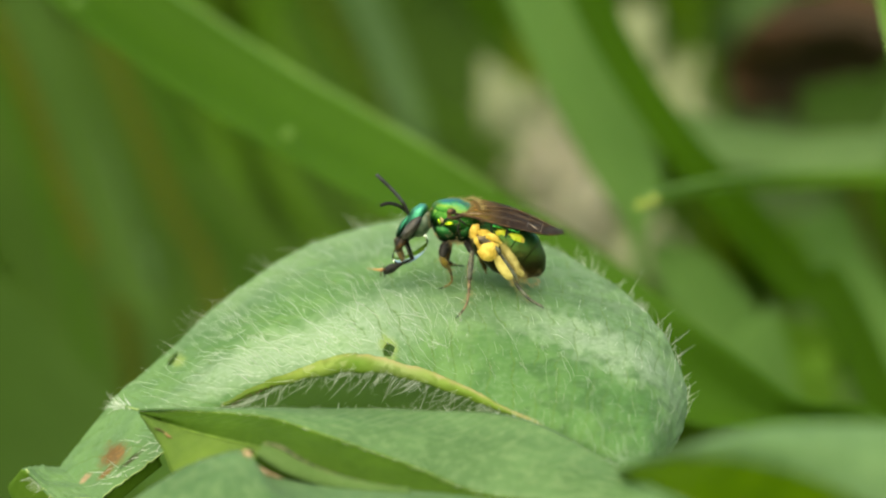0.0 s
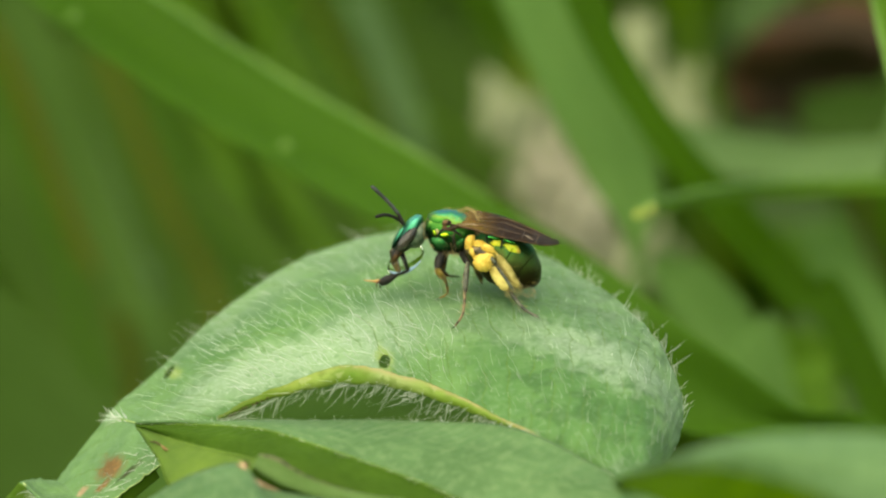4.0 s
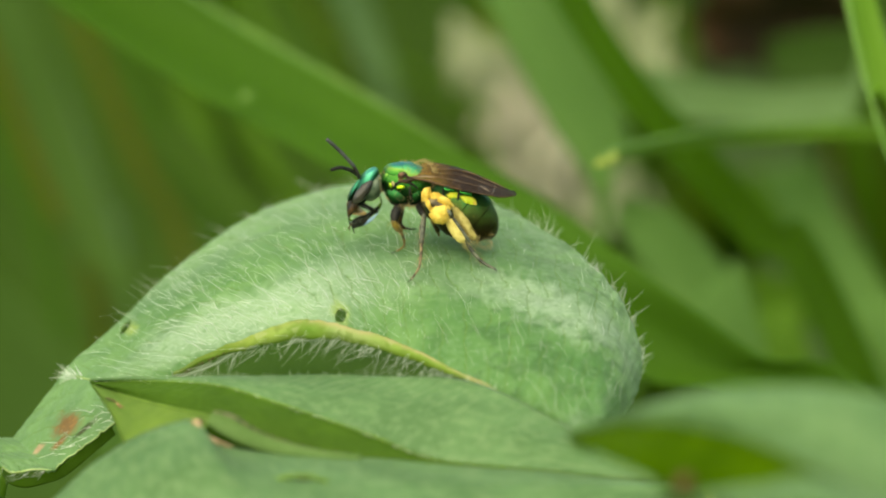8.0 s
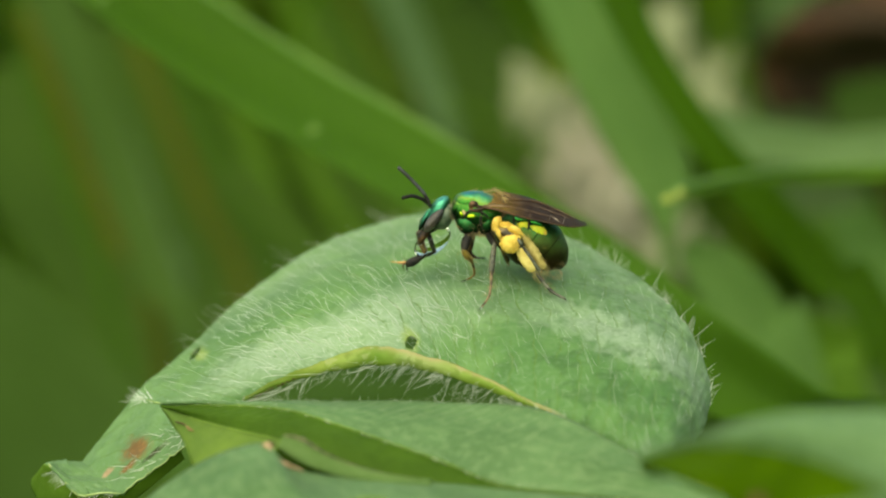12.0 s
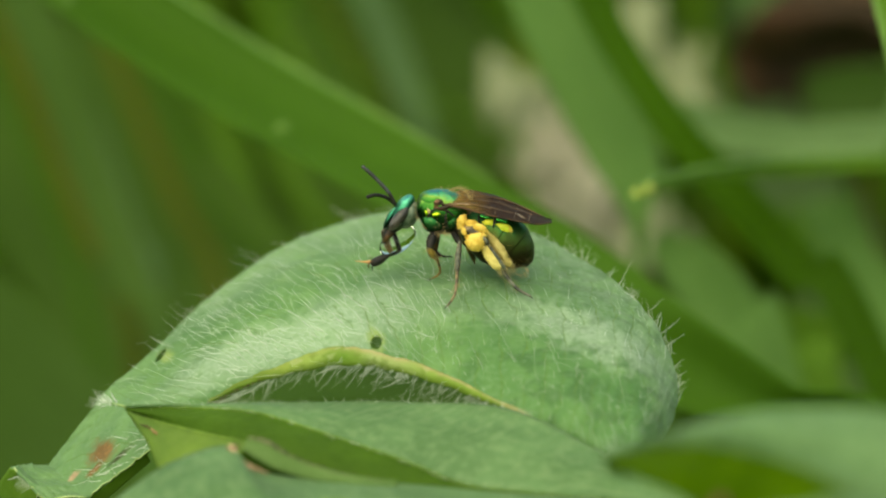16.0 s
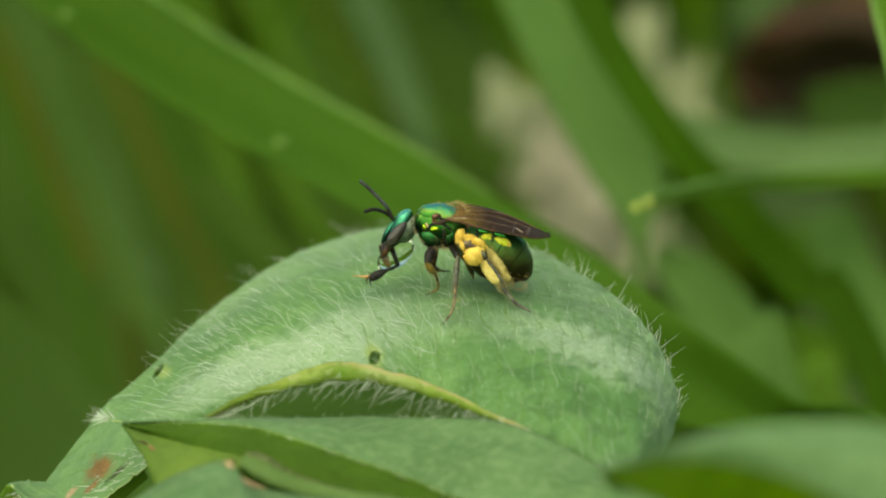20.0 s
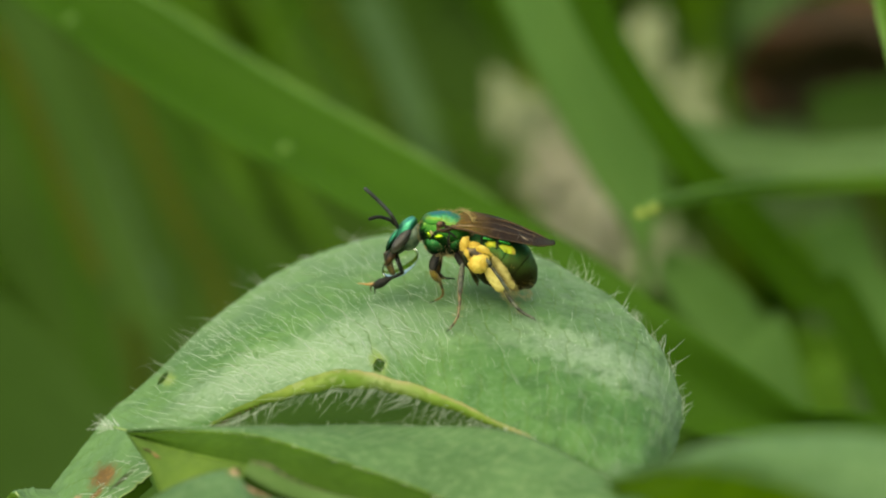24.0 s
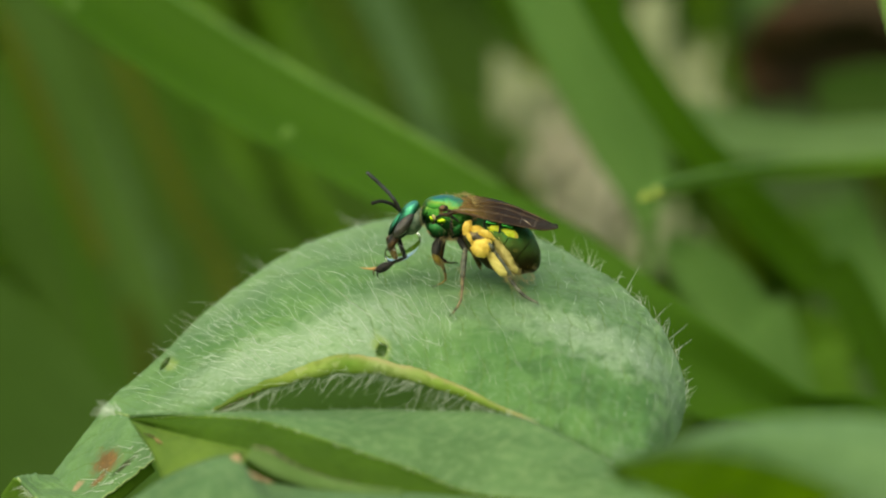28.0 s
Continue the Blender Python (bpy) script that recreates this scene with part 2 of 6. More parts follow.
def clover_material(name, ground, deep, pale, band=False, share=0.25, rough=0.55, spec=0.35, veins=0.12, spots=(), streaks=0.10):
    """A soft hairy leaflet: mottled, with curved side veins; band: with the pale watermark; spots: eaten, rust-brown places (u, v, size u, size v)."""
    m, t, bsdf, out = shader(name)
    co = t.nodes.new("ShaderNodeTexCoord")
    sep = t.nodes.new("ShaderNodeSeparateXYZ")
    t.links.new(co.outputs["UV"], sep.inputs[0])
    u, v = sep.outputs[0], sep.outputs[1]
    big, mid, fine = grain(t, 200, 3), grain(t, 800, 4), grain(t, 3200, 3)
    col = mix(t, span(t, big, 0.3, 0.7), ground, deep)
    col = mix(t, span(t, mid, 0.45, 0.72, 0, 0.7 if band else 0.3), col, deep)
    # side veins leave the midrib and curve towards the tip; every second one is fainter
    bent = calc(t, "ADD", calc(t, "MULTIPLY", v, 2.2), calc(t, "MULTIPLY", calc(t, "MULTIPLY", v, v), 2.2))
    slant = calc(t, "ADD", calc(t, "MULTIPLY", u, 44.0), bent)
    slant = calc(t, "ADD", slant, calc(t, "ADD", calc(t, "MULTIPLY", mid, 0.14), calc(t, "MULTIPLY", big, 1.7)))
    vein = calc(t, "ABSOLUTE", calc(t, "SUBTRACT", calc(t, "FRACT", slant), 0.5))
    line = calc(t, "MULTIPLY", span(t, vein, 0.0, 0.06, 1.0, 0.0), span(t, grain(t, 300, 2), 0.40, 0.56, 0.12, 1.0))
    swell = span(t, vein, 0.0, 0.5, 0.0, 1.0)
    if band:
        line_v = ramp(t, u, ((0.25, 0.42), (0.30, 0.40), (0.36, 0.34), (0.42, 0.24), (0.48, 0.17), (0.53, 0.22), (0.56, 0.31), (0.60, 0.37), (0.65, 0.47), (0.69, 0.56), (0.72, 0.60), (0.76, 0.65), (0.80, 0.74), (0.84, 0.84)))
        wide = ramp(t, u, ((0.25, 0.14), (0.30, 0.20), (0.36, 0.30), (0.42, 0.28), (0.48, 0.25), (0.53, 0.28), (0.56, 0.27), (0.60, 0.20), (0.65, 0.15), (0.69, 0.12), (0.72, 0.14), (0.78, 0.15), (0.84, 0.08)))
        much = ramp(t, u, ((0.22, 0.0), (0.30, 0.35), (0.36, 0.85), (0.42, 1.0), (0.53, 1.0), (0.56, 0.75), (0.60, 0.38), (0.65, 0.28), (0.68, 0.62), (0.72, 0.9), (0.80, 0.85), (0.84, 0.35), (0.88, 0.0)))
        torn = calc(t, "ADD", calc(t, "MULTIPLY", calc(t, "SUBTRACT", mid, 0.5), 0.24), calc(t, "MULTIPLY", calc(t, "SUBTRACT", grain(t, 4.0, 4, "UV", (24, 3, 1)), 0.5), 0.26))
        off = calc(t, "ADD", calc(t, "ABSOLUTE", calc(t, "SUBTRACT", v, line_v)), torn)
        share_off = calc(t, "DIVIDE", off, wide)
        mark = calc(t, "MULTIPLY", span(t, share_off, 0.30, 1.25, 1.0, 0.0), much)
        mark = calc(t, "MULTIPLY", mark, span(t, calc(t, "ADD", calc(t, "MULTIPLY", mid, 0.6), calc(t, "MULTIPLY", fine, 0.4)), 0.36, 0.60, 0.62, 1.0))
        base = calc(t, "MULTIPLY", span(t, u, 0.60, 0.74), span(t, v, 0.42, 0.80, 1.0, 0.1))
        col = mix(t, calc(t, "MULTIPLY", base, 0.5), col, deep)
        clot = calc(t, "MULTIPLY", span(t, grain(t, 620, 4), 0.48, 0.62), span(t, u, 0.58, 0.70, 0.25, 1.0))
        col = mix(t, calc(t, "MULTIPLY", clot, 0.68), col, tuple(0.72 * c for c in deep))
        bloom = calc(t, "MULTIPLY", calc(t, "MULTIPLY", span(t, v, 0.55, 1.0), span(t, u, 0.30, 0.45)), span(t, mid, 0.35, 0.6, 0.35, 1.0))
        col = mix(t, calc(t, "MULTIPLY", bloom, 0.30), col, pale)
        tip = calc(t, "MULTIPLY", span(t, u, 0.22, 0.38, 1.0, 0.0), span(t, big, 0.35, 0.6, 0.45, 1.0))
        col = mix(t, calc(t, "MULTIPLY", tip, 0.12), col, pale)
        col = mix(t, calc(t, "MULTIPLY", mark, 0.64), col, pale)
        speck = span(t, grain(t, 1500, 2), 0.60, 0.68)
        col = mix(t, calc(t, "MULTIPLY", speck, 0.35), col, deep)
    else:
        run = span(t, grain(t, 3.0, 4, "UV", (14, 3, 1)), 0.42, 0.68)
        col = mix(t, calc(t, "MULTIPLY", run, streaks), col, pale)
    col = mix(t, calc(t, "MULTIPLY", line, veins), col, tuple(c * f for c, f in zip(deep, (1.25, 1.0, 0.5))))
    col = mix(t, span(t, fine, 0.45, 0.75, 0, 0.14), col, pale)
    for su, sv, wu, wv, light, dark in spots:
        du = calc(t, "DIVIDE", calc(t, "SUBTRACT", u, su), wu)
        dv = calc(t, "DIVIDE", calc(t, "SUBTRACT", v, sv), wv)
        far = calc(t, "SQRT", calc(t, "ADD", calc(t, "MULTIPLY", du, du), calc(t, "MULTIPLY", dv, dv)))
        far = calc(t, "ADD", far, calc(t, "MULTIPLY", calc(t, "SUBTRACT", mid, 0.5), 1.5))
        far = calc(t, "ADD", far, calc(t, "MULTIPLY", calc(t, "SUBTRACT", fine, 0.5), 0.5))
        col = mix(t, span(t, far, 0.4, 1.25, 0.92, 0.0), col, mix(t, span(t, calc(t, "ADD", calc(t, "MULTIPLY", big, 0.5), calc(t, "MULTIPLY", fine, 0.5)), 0.4, 0.58), light, dark))
    t.links.new(col, bsdf.inputs["Base Color"])
    bsdf.inputs["Roughness"].default_value = rough
    bsdf.inputs["Specular IOR Level"].default_value = spec
    bsdf.inputs["Sheen Weight"].default_value = 0.04 if spec > 0.2 else 0.0
    h = calc(t, "ADD", calc(t, "MULTIPLY", mid, 0.8), calc(t, "ADD", calc(t, "MULTIPLY", swell, 0.22), calc(t, "MULTIPLY", line, -0.2)))
    relief(t, bsdf, h, 0.5, 0.00026)
    thin(t, bsdf, out, col, share)
    return m


def metal_material(name, stops, rough=0.28, pits=0.8, blotch=0.6):
    """Iridescent cuticle: colour turns with the way the surface faces, blotched and finely pitted; sheen above and
    shade below are put into that colour.
    """
    m, t, bsdf, out = shader(name)
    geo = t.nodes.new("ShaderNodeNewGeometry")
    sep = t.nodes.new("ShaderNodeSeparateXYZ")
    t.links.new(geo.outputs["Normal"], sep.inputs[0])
    # upward faces take a painted sheen, downward faces a painted shade
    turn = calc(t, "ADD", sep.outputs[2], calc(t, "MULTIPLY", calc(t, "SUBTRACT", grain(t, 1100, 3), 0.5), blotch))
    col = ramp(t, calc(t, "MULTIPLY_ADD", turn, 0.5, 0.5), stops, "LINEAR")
    hole = node(t, "ShaderNodeTexVoronoi", Scale=8500.0)
    t.links.new(t.nodes.new("ShaderNodeTexCoord").outputs["Object"], hole.inputs["Vector"])
    pit = span(t, hole.outputs["Distance"], 0.12, 0.42, 1.0, 0.0)
    col = mix(t, calc(t, "MULTIPLY", pit, 0.6 * min(1.0, pits)), col, stops[0][1])
    t.links.new(col, bsdf.inputs["Base Color"])
    bsdf.inputs["Metallic"].default_value = 0.9
    bsdf.inputs["Roughness"].default_value = rough
    relief(t, bsdf, calc(t, "ADD", calc(t, "MULTIPLY", pit, -0.8), grain(t, 1500, 2)), pits, 0.00004)
    return m


HALO = ((0.33, 0.42, 0.13), (0.27, 0.37, 0.10))
RUST, FLAKE, GROOVE = ((0.36, 0.18, 0.06), (0.20, 0.10, 0.036)), ((0.55, 0.36, 0.24), (0.42, 0.27, 0.16)), ((0.03, 0.06, 0.012), (0.05, 0.04, 0.015))
LEAF = clover_material("leaf_surface", (0.165, 0.315, 0.10), (0.085, 0.205, 0.058), (0.46, 0.575, 0.425), band=True, veins=0.75, rough=0.62, spec=0.24,
                       spots=((0.181, 0.42, 0.014, 0.17, *RUST), (0.187, 0.20, 0.015, 0.04, *GROOVE), (0.166, 0.31, 0.011, 0.05, *RUST), (0.150, 0.48, 0.007, 0.06, *FLAKE), (0.548, 0.10, 0.012, 0.09, *HALO), (0.347, 0.83, 0.011, 0.10, *HALO)))
LEAF_FRONT = clover_material("front_leaf_surface", (0.130, 0.252, 0.090), (0.082, 0.178, 0.056), (0.27, 0.39, 0.18), veins=0.4, streaks=0.32)
LEAF_LIP = clover_material("curled_lip", (0.17, 0.28, 0.085), (0.12, 0.215, 0.055), (0.30, 0.40, 0.17), share=0.3, spec=0.15)
# olive underside, darkened further so that its colour holds the shade
LEAF_UNDER_SHADE = clover_material("shaded_leaf_underside", (0.070, 0.145, 0.012), (0.046, 0.102, 0.008), (0.12, 0.21, 0.03), share=0.25, spec=0.1)
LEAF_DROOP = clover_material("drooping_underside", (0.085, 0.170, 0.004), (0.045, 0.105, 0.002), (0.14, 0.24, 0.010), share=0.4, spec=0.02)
LEAF_CURL = clover_material("curled_underside", (0.20, 0.36, 0.05), (0.15, 0.29, 0.035), (0.32, 0.45, 0.11), share=0.4, spec=0.1)
LEAF_YELLOW = clover_material("yellowed_underside", (0.22, 0.34, 0.06), (0.12, 0.215, 0.045), (0.27, 0.34, 0.11), share=0.4, spec=0.1)
RIB = plain_material("rib", (0.18, 0.26, 0.05), (0.32, 0.37, 0.11), 700, 0.7)


def rib_material():
    """The folded midrib: yellow-green, with a green joint, a whitish stretch and a browned upper side along its length."""
    m, t, bsdf, out = shader("folded_rib")
    co = t.nodes.new("ShaderNodeTexCoord")
    sep = t.nodes.new("ShaderNodeSeparateXYZ")
    t.links.new(co.outputs["UV"], sep.inputs[0])
    wob = calc(t, "MULTIPLY", calc(t, "SUBTRACT", grain(t, 700, 3), 0.5), 0.06)
    u, v = calc(t, "ADD", sep.outputs[0], wob), sep.outputs[1]
    col = ramp(t, u, ((0.0, (0.10, 0.17, 0.02)), (0.16, (0.13, 0.22, 0.02)), (0.22, (0.26, 0.35, 0.06)), (0.33, (0.29, 0.40, 0.09)), (0.37, (0.15, 0.28, 0.03)), (0.41, (0.20, 0.32, 0.05)),
                      (0.46, (0.36, 0.44, 0.17)), (0.52, (0.34, 0.42, 0.14)), (0.60, (0.24, 0.36, 0.06)), (0.70, (0.20, 0.31, 0.04)), (0.80, (0.16, 0.26, 0.05))), "LINEAR")
    # lower side of the rib: its shading is mixed into the colour
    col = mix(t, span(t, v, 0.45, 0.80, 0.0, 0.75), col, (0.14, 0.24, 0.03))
    col = mix(t, span(t, grain(t, 1800, 3), 0.52, 0.66, 0.0, 0.55), col, (0.15, 0.24, 0.03))
    col = mix(t, span(t, grain(t, 1300, 2), 0.60, 0.70, 0.0, 0.5), col, (0.42, 0.46, 0.22))
    upper = calc(t, "MULTIPLY", span(t, v, 0.18, 0.46, 1.0, 0.0), span(t, grain(t, 900, 3), 0.36, 0.58, 0.4, 1.0))
    col = mix(t, calc(t, "MULTIPLY", upper, span(t, u, 0.28, 0.45, 0.10, 0.8)), col, (0.50, 0.40, 0.20))
    t.links.new(col, bsdf.inputs["Base Color"])
    bsdf.inputs["Roughness"].default_value = 0.6
    bsdf.inputs["Specular IOR Level"].default_value = 0.25
    relief(t, bsdf, grain(t, 2400, 3), 0.5, 0.00006)
    thin(t, bsdf, out, col, 0.3)
    return m


RIB_LONG = rib_material()
RIB_EDGE = plain_material("yellow_rim", (0.15, 0.25, 0.03), (0.10, 0.18, 0.02), 1100, 0.65)
RIB_PALE = plain_material("pale_rim", (0.36, 0.46, 0.20), (0.28, 0.38, 0.13), 900, 0.65)
RIB_TAN = plain_material("tan_chitin", (0.18, 0.168, 0.085), (0.034, 0.032, 0.018), 2100, 0.5)
RIB_BROWN = plain_material("rib_scar", (0.46, 0.33, 0.14), (0.26, 0.15, 0.06), 1400, 0.7)
TORN_PINK = plain_material("torn_pinkish", (0.46, 0.31, 0.19), (0.28, 0.17, 0.09), 1300, 0.8)
NOTCH_GREEN = plain_material("crack_olive", (0.05, 0.08, 0.012), (0.08, 0.07, 0.02), 900, 0.8)
NOTCH = plain_material("dark_notch", (0.05, 0.035, 0.012), (0.09, 0.08, 0.02), 1500, 0.8)


def hair_material():
    m, t, bsdf, out = shader("hair")
    col = mix(t, span(t, grain(t, 400), 0.35, 0.65), (0.95, 0.97, 0.93), (0.82, 0.87, 0.78))
    t.links.new(col, bsdf.inputs["Base Color"])
    bsdf.inputs["Roughness"].default_value = 0.4
    thin(t, bsdf, out, col, 0.4)
    return m


HAIR = hair_material()
SCAR = plain_material("brown_scar", (0.11, 0.045, 0.018), (0.06, 0.028, 0.012), 1500, 0.8)
DRY = plain_material("dry_matter", (0.44, 0.40, 0.30), (0.33, 0.30, 0.22), 120, 0.85)
DRY_GREY = plain_material("dry_grey", (0.32, 0.33, 0.21), (0.22, 0.25, 0.13), 120, 0.85)
DRY_CREAM = plain_material("dry_cream", (0.36, 0.385, 0.22), (0.27, 0.30, 0.16), 120, 0.85)
DEAD = plain_material("dead_leaf", (0.11, 0.05, 0.026), (0.045, 0.03, 0.018), 45, 0.9, spec=0.1)
SOIL = plain_material("soil", (0.07, 0.12, 0.022), (0.10, 0.18, 0.028), 40, 0.95, bump=0.8, depth=0.002)

BLADE_MID = blade_material("blade_mid", (0.060, 0.150, 0.008), (0.048, 0.125, 0.006), (0.075, 0.175, 0.014))
BLADE_DARK = blade_material("blade_dark", (0.048, 0.128, 0.002), (0.039, 0.107, 0.001), (0.06, 0.148, 0.004))
BLADE_TIP = blade_material("blade_tip", (0.10, 0.225, 0.015), (0.082, 0.19, 0.012), (0.16, 0.28, 0.035))
BLADE_UNDER = blade_material("blade_under", (0.062, 0.130, 0.014), (0.042, 0.096, 0.008), (0.09, 0.18, 0.028), lines=8)
BLADE_PALE = blade_material("blade_pale", (0.135, 0.265, 0.06), (0.11, 0.23, 0.05), (0.17, 0.30, 0.08))
BLADE_MIST = blade_material("blade_misty", (0.175, 0.29, 0.105), (0.145, 0.25, 0.085), (0.21, 0.33, 0.13))
BLADE_BRIGHT = blade_material("blade_bright", (0.16, 0.33, 0.03), (0.12, 0.27, 0.02), (0.24, 0.40, 0.08))
BLADE_GREEN = blade_material("blade_dull_green", (0.085, 0.15, 0.045), (0.07, 0.125, 0.036), (0.10, 0.17, 0.055), lines=10)
FLECK = plain_material("fleck", (0.105, 0.195, 0.028), (0.085, 0.175, 0.02), 300, 0.6)
BLADE_GREY = blade_material("blade_deep_green", (0.046, 0.098, 0.012), (0.036, 0.078, 0.010), (0.055, 0.11, 0.018), lines=10)
TIP_PALE = plain_material("withered_tip", (0.56, 0.60, 0.14), (0.42, 0.48, 0.10), 300, 0.6)
BLADE_EDGE = plain_material("blade_edge", (0.13, 0.25, 0.04), (0.10, 0.21, 0.03), 200, 0.5)
BLADE_DIM = blade_material("blade_dim", (0.060, 0.128, 0.012), (0.048, 0.108, 0.010), (0.075, 0.148, 0.017), lines=10)
BLADE_DULL = blade_material("blade_dull", (0.058, 0.120, 0.016), (0.046, 0.10, 0.012), (0.068, 0.14, 0.022), lines=10)

# ---- ground ----
bm = bmesh.new()
bmesh.ops.create_grid(bm, x_segments=60, y_segments=60, size=15.0)
for v in bm.verts:
    v.co.z = GROUND + 0.004 * noise.noise(v.co * 3.0)
alone("ground", bm, SOIL, Vector((0, 0, GROUND)), "dark soil with moss and litter under grass", "ground", kind="structure")


def at_ground(x, d):
    """A point on the soil below x, d."""
    y = (GROUND * 1000 + d * math.sin(LEAN)) / math.cos(LEAN)
    return V(x, y - 2, d)


def on(pts, u):
    """The point at share u of a smooth curve through pts."""
    last = len(pts) - 1
    f = min(max(u, 0.0), 1.0) * last
    i = min(int(f), last - 1)
    t = f - i
    p1, p2 = pts[i], pts[i + 1]
    p0 = pts[i - 1] if i > 0 else p1 * 2 - p2
    p3 = pts[i + 2] if i + 2 <= last else p2 * 2 - p1
    return 0.5 * (2 * p1 + (p2 - p0) * t + (2 * p0 - 5 * p1 + 4 * p2 - p3) * t * t + (3 * p1 - p0 - 3 * p2 + p3) * t ** 3)


# ---- the arched leaflet on which the bee stands ----
RIB_LINE = [V(-27.08, -15.56, -6), V(-25.41, -17.02, -7), V(-22.67, -16.82, -8), V(-18.37, -13.55, -9), V(-16.2, -11.74, -9.5), V(-14.03, -10.12, -10), V(-10.99, -8.71, -10.5), V(-6.82, -7.35, -11),
            V(-2.97, -7.87, -12.5), V(0.56, -9.1, -14), V(4.45, -10.88, -17), V(7.11, -12.32, -19), V(8.8, -13.1, -20), V(9.63, -13.6, -21), V(10.04, -13.79, -22)]
RIM_LINE = [V(-27.9, -15.14, -5), V(-27.09, -15.08, -3.5), V(-25.69, -15.19, -2), V(-22.36, -10.72, -1), V(-20.67, -9.13, 1), V(-18.57, -7.22, 3), V(-15.56, -4.20, 6), V(-10.05, -0.47, 10),
            V(-3.22, 1.49, 12), V(3.25, 1.07, 8), V(9.49, -2.02, 2), V(13.31, -5.32, -4), V(14.76, -9.61, -9), V(13.56, -12.61, -14), V(10.66, -13.84, -21)]


def edge_at(line, u):
    """Along an edge of the leaflet: straight, with corners, towards the drooping end."""
    f = u * 14
    if 1 <= f <= 3:
        i = min(int(f), 2)
        return line[i].lerp(line[i + 1], f - i)
    return on(line, u)


def leaf_at(u, v):
    p = edge_at(RIB_LINE, u).lerp(edge_at(RIM_LINE, u), v)
    p = p - AWAY * (0.004 * min(1.0, max(0.12, (u - 0.10) / 0.36)) * 4 * v * (1 - v))
    if u < 0.30 and v < 0.5:
        p = p + V(0, 0.16 * noise.noise(Vector((u * 150, 1.7, 0))) + 0.16 * noise.noise(Vector((u * 420, 3.1, 0))), 0) * (1 - 2 * v) ** 3 * min(1, 12 * u)
    if v > 0.8:
        p = p + (V(0, 0.10, 0) * noise.noise(Vector((u * 170, 9.1, 0))) + V(0.14, 0.10, 0) * noise.noise(Vector((u * 55, 2.4, 0)))) * (5 * v - 4)
    ripple = noise.noise(Vector((u * 9, v * 3, 0.3))) * 0.35 + noise.noise(Vector((u * 26, v * 7, 2.3))) * 0.10
    return p + Vector((0, -0.3, 0.9)) * ripple / 1000 * min(1, 4 * v) * min(1, 6 * (1 - v) + 0.3)


def leaf_normal(u, v):
    a = leaf_at(min(u + 0.004, 1), v) - leaf_at(max(u - 0.004, 0), v)
    b = leaf_at(u, min(v + 0.01, 1)) - leaf_at(u, max(v - 0.01, 0))
    n = a.cross(b).normalized()
    return n if n.z > 0 else -n


def flat_xy(p):
    p = p * 1000
    return p.x, p.y * math.sin(LEAN) + p.z * math.cos(LEAN)


leaf = thing("clover_leaflet", at_ground(11, -22), "hairy pale green arched clover leaflet with insect holes", "leaf")
NU, NV = 640, 150
rows = [[leaf_at(i / (NU - 1), j / (NV - 1)) for i in range(NU)] for j in range(NV)]
bm = grid(rows)
# two bites through the lamina
BITES = [(V(-4.29, -6.86, -9), 0.33, 0.42, -0.75, 3.0), (V(-18.53, -8, 0), 0.22, 0.50, -1.3, 2)]
gone = []
for f in bm.faces:
    x, y = flat_xy(f.calc_center_median())
    for c, rx, ry, tilt, power in BITES:
        cx, cy = flat_xy(c)
        dx, dy = (x - cx) * math.cos(tilt * 0.5) + (y - cy) * math.sin(tilt * 0.5), (y - cy) * math.cos(tilt * 0.5) - (x - cx) * math.sin(tilt * 0.5)
        if abs(dx / rx) ** power + abs(dy / ry) ** power < 1 + 0.1 * noise.noise(Vector((x * 4, y * 4, 0))):
            gone.append(f)
            break
bmesh.ops.delete(bm, geom=gone, context="FACES")
part("lamina", bm, LEAF, leaf, "pale green upper half with a whitish watermark", thick=0.16)
# the folded rim along the midrib
RIB_U = (0.33, 0.37, 0.41, 0.44, 0.47, 0.50, 0.53, 0.56, 0.60, 0.64, 0.68, 0.72, 0.78, 0.86, 0.97)
RIB_W = (0.04, 0.14, 0.28, 0.54, 0.78, 0.88, 0.78, 0.74, 0.64, 0.50, 0.34, 0.20, 0.16, 0.13, 0.10)
ribbon = [[], [], [], [], []]
for u, w in zip(RIB_U, RIB_W):
    p = on(RIB_LINE, u)
    swell = 1 + 0.25 * noise.noise(Vector((u * 60, 4.2, 0)))
    for row, (dy, dd) in zip(ribbon, ((0.16, -0.10), (0.06, -0.30), (-0.45 * w, -0.50 * swell), (-w * swell, -0.30), (-0.8 * w, 0.35))):
        row.append(p + V(0, dy + 0.05 * noise.noise(Vector((u * 90, dd * 7, 0))), dd * min(1.0, 0.25 + w)))
rib_mesh = loft(ribbon, 220, 26)
for w in rib_mesh.verts:
    w.co += noise.noise_vector(w.co * 700) * 0.00013 + noise.noise_vector(w.co * 3500) * 0.00005
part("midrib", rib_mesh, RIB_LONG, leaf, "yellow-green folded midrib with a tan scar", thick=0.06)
part("curled_rim", tube([leaf_at(0.14, 1.0), leaf_at(0.07, 1.0), leaf_at(0.02, 1.0), leaf_at(0.0, 0.5), leaf_at(0.0, 0.0), leaf_at(0.03, 0.0), leaf_at(0.07, 0.0), leaf_at(0.11, 0.0), leaf_at(0.14, 0.0)],
                        [0.04, 0.06, 0.08, 0.08, 0.09, 0.09, 0.08, 0.07, 0.04], 7, 50), RIB_PALE, leaf, "pale curled rim of the drooping end")
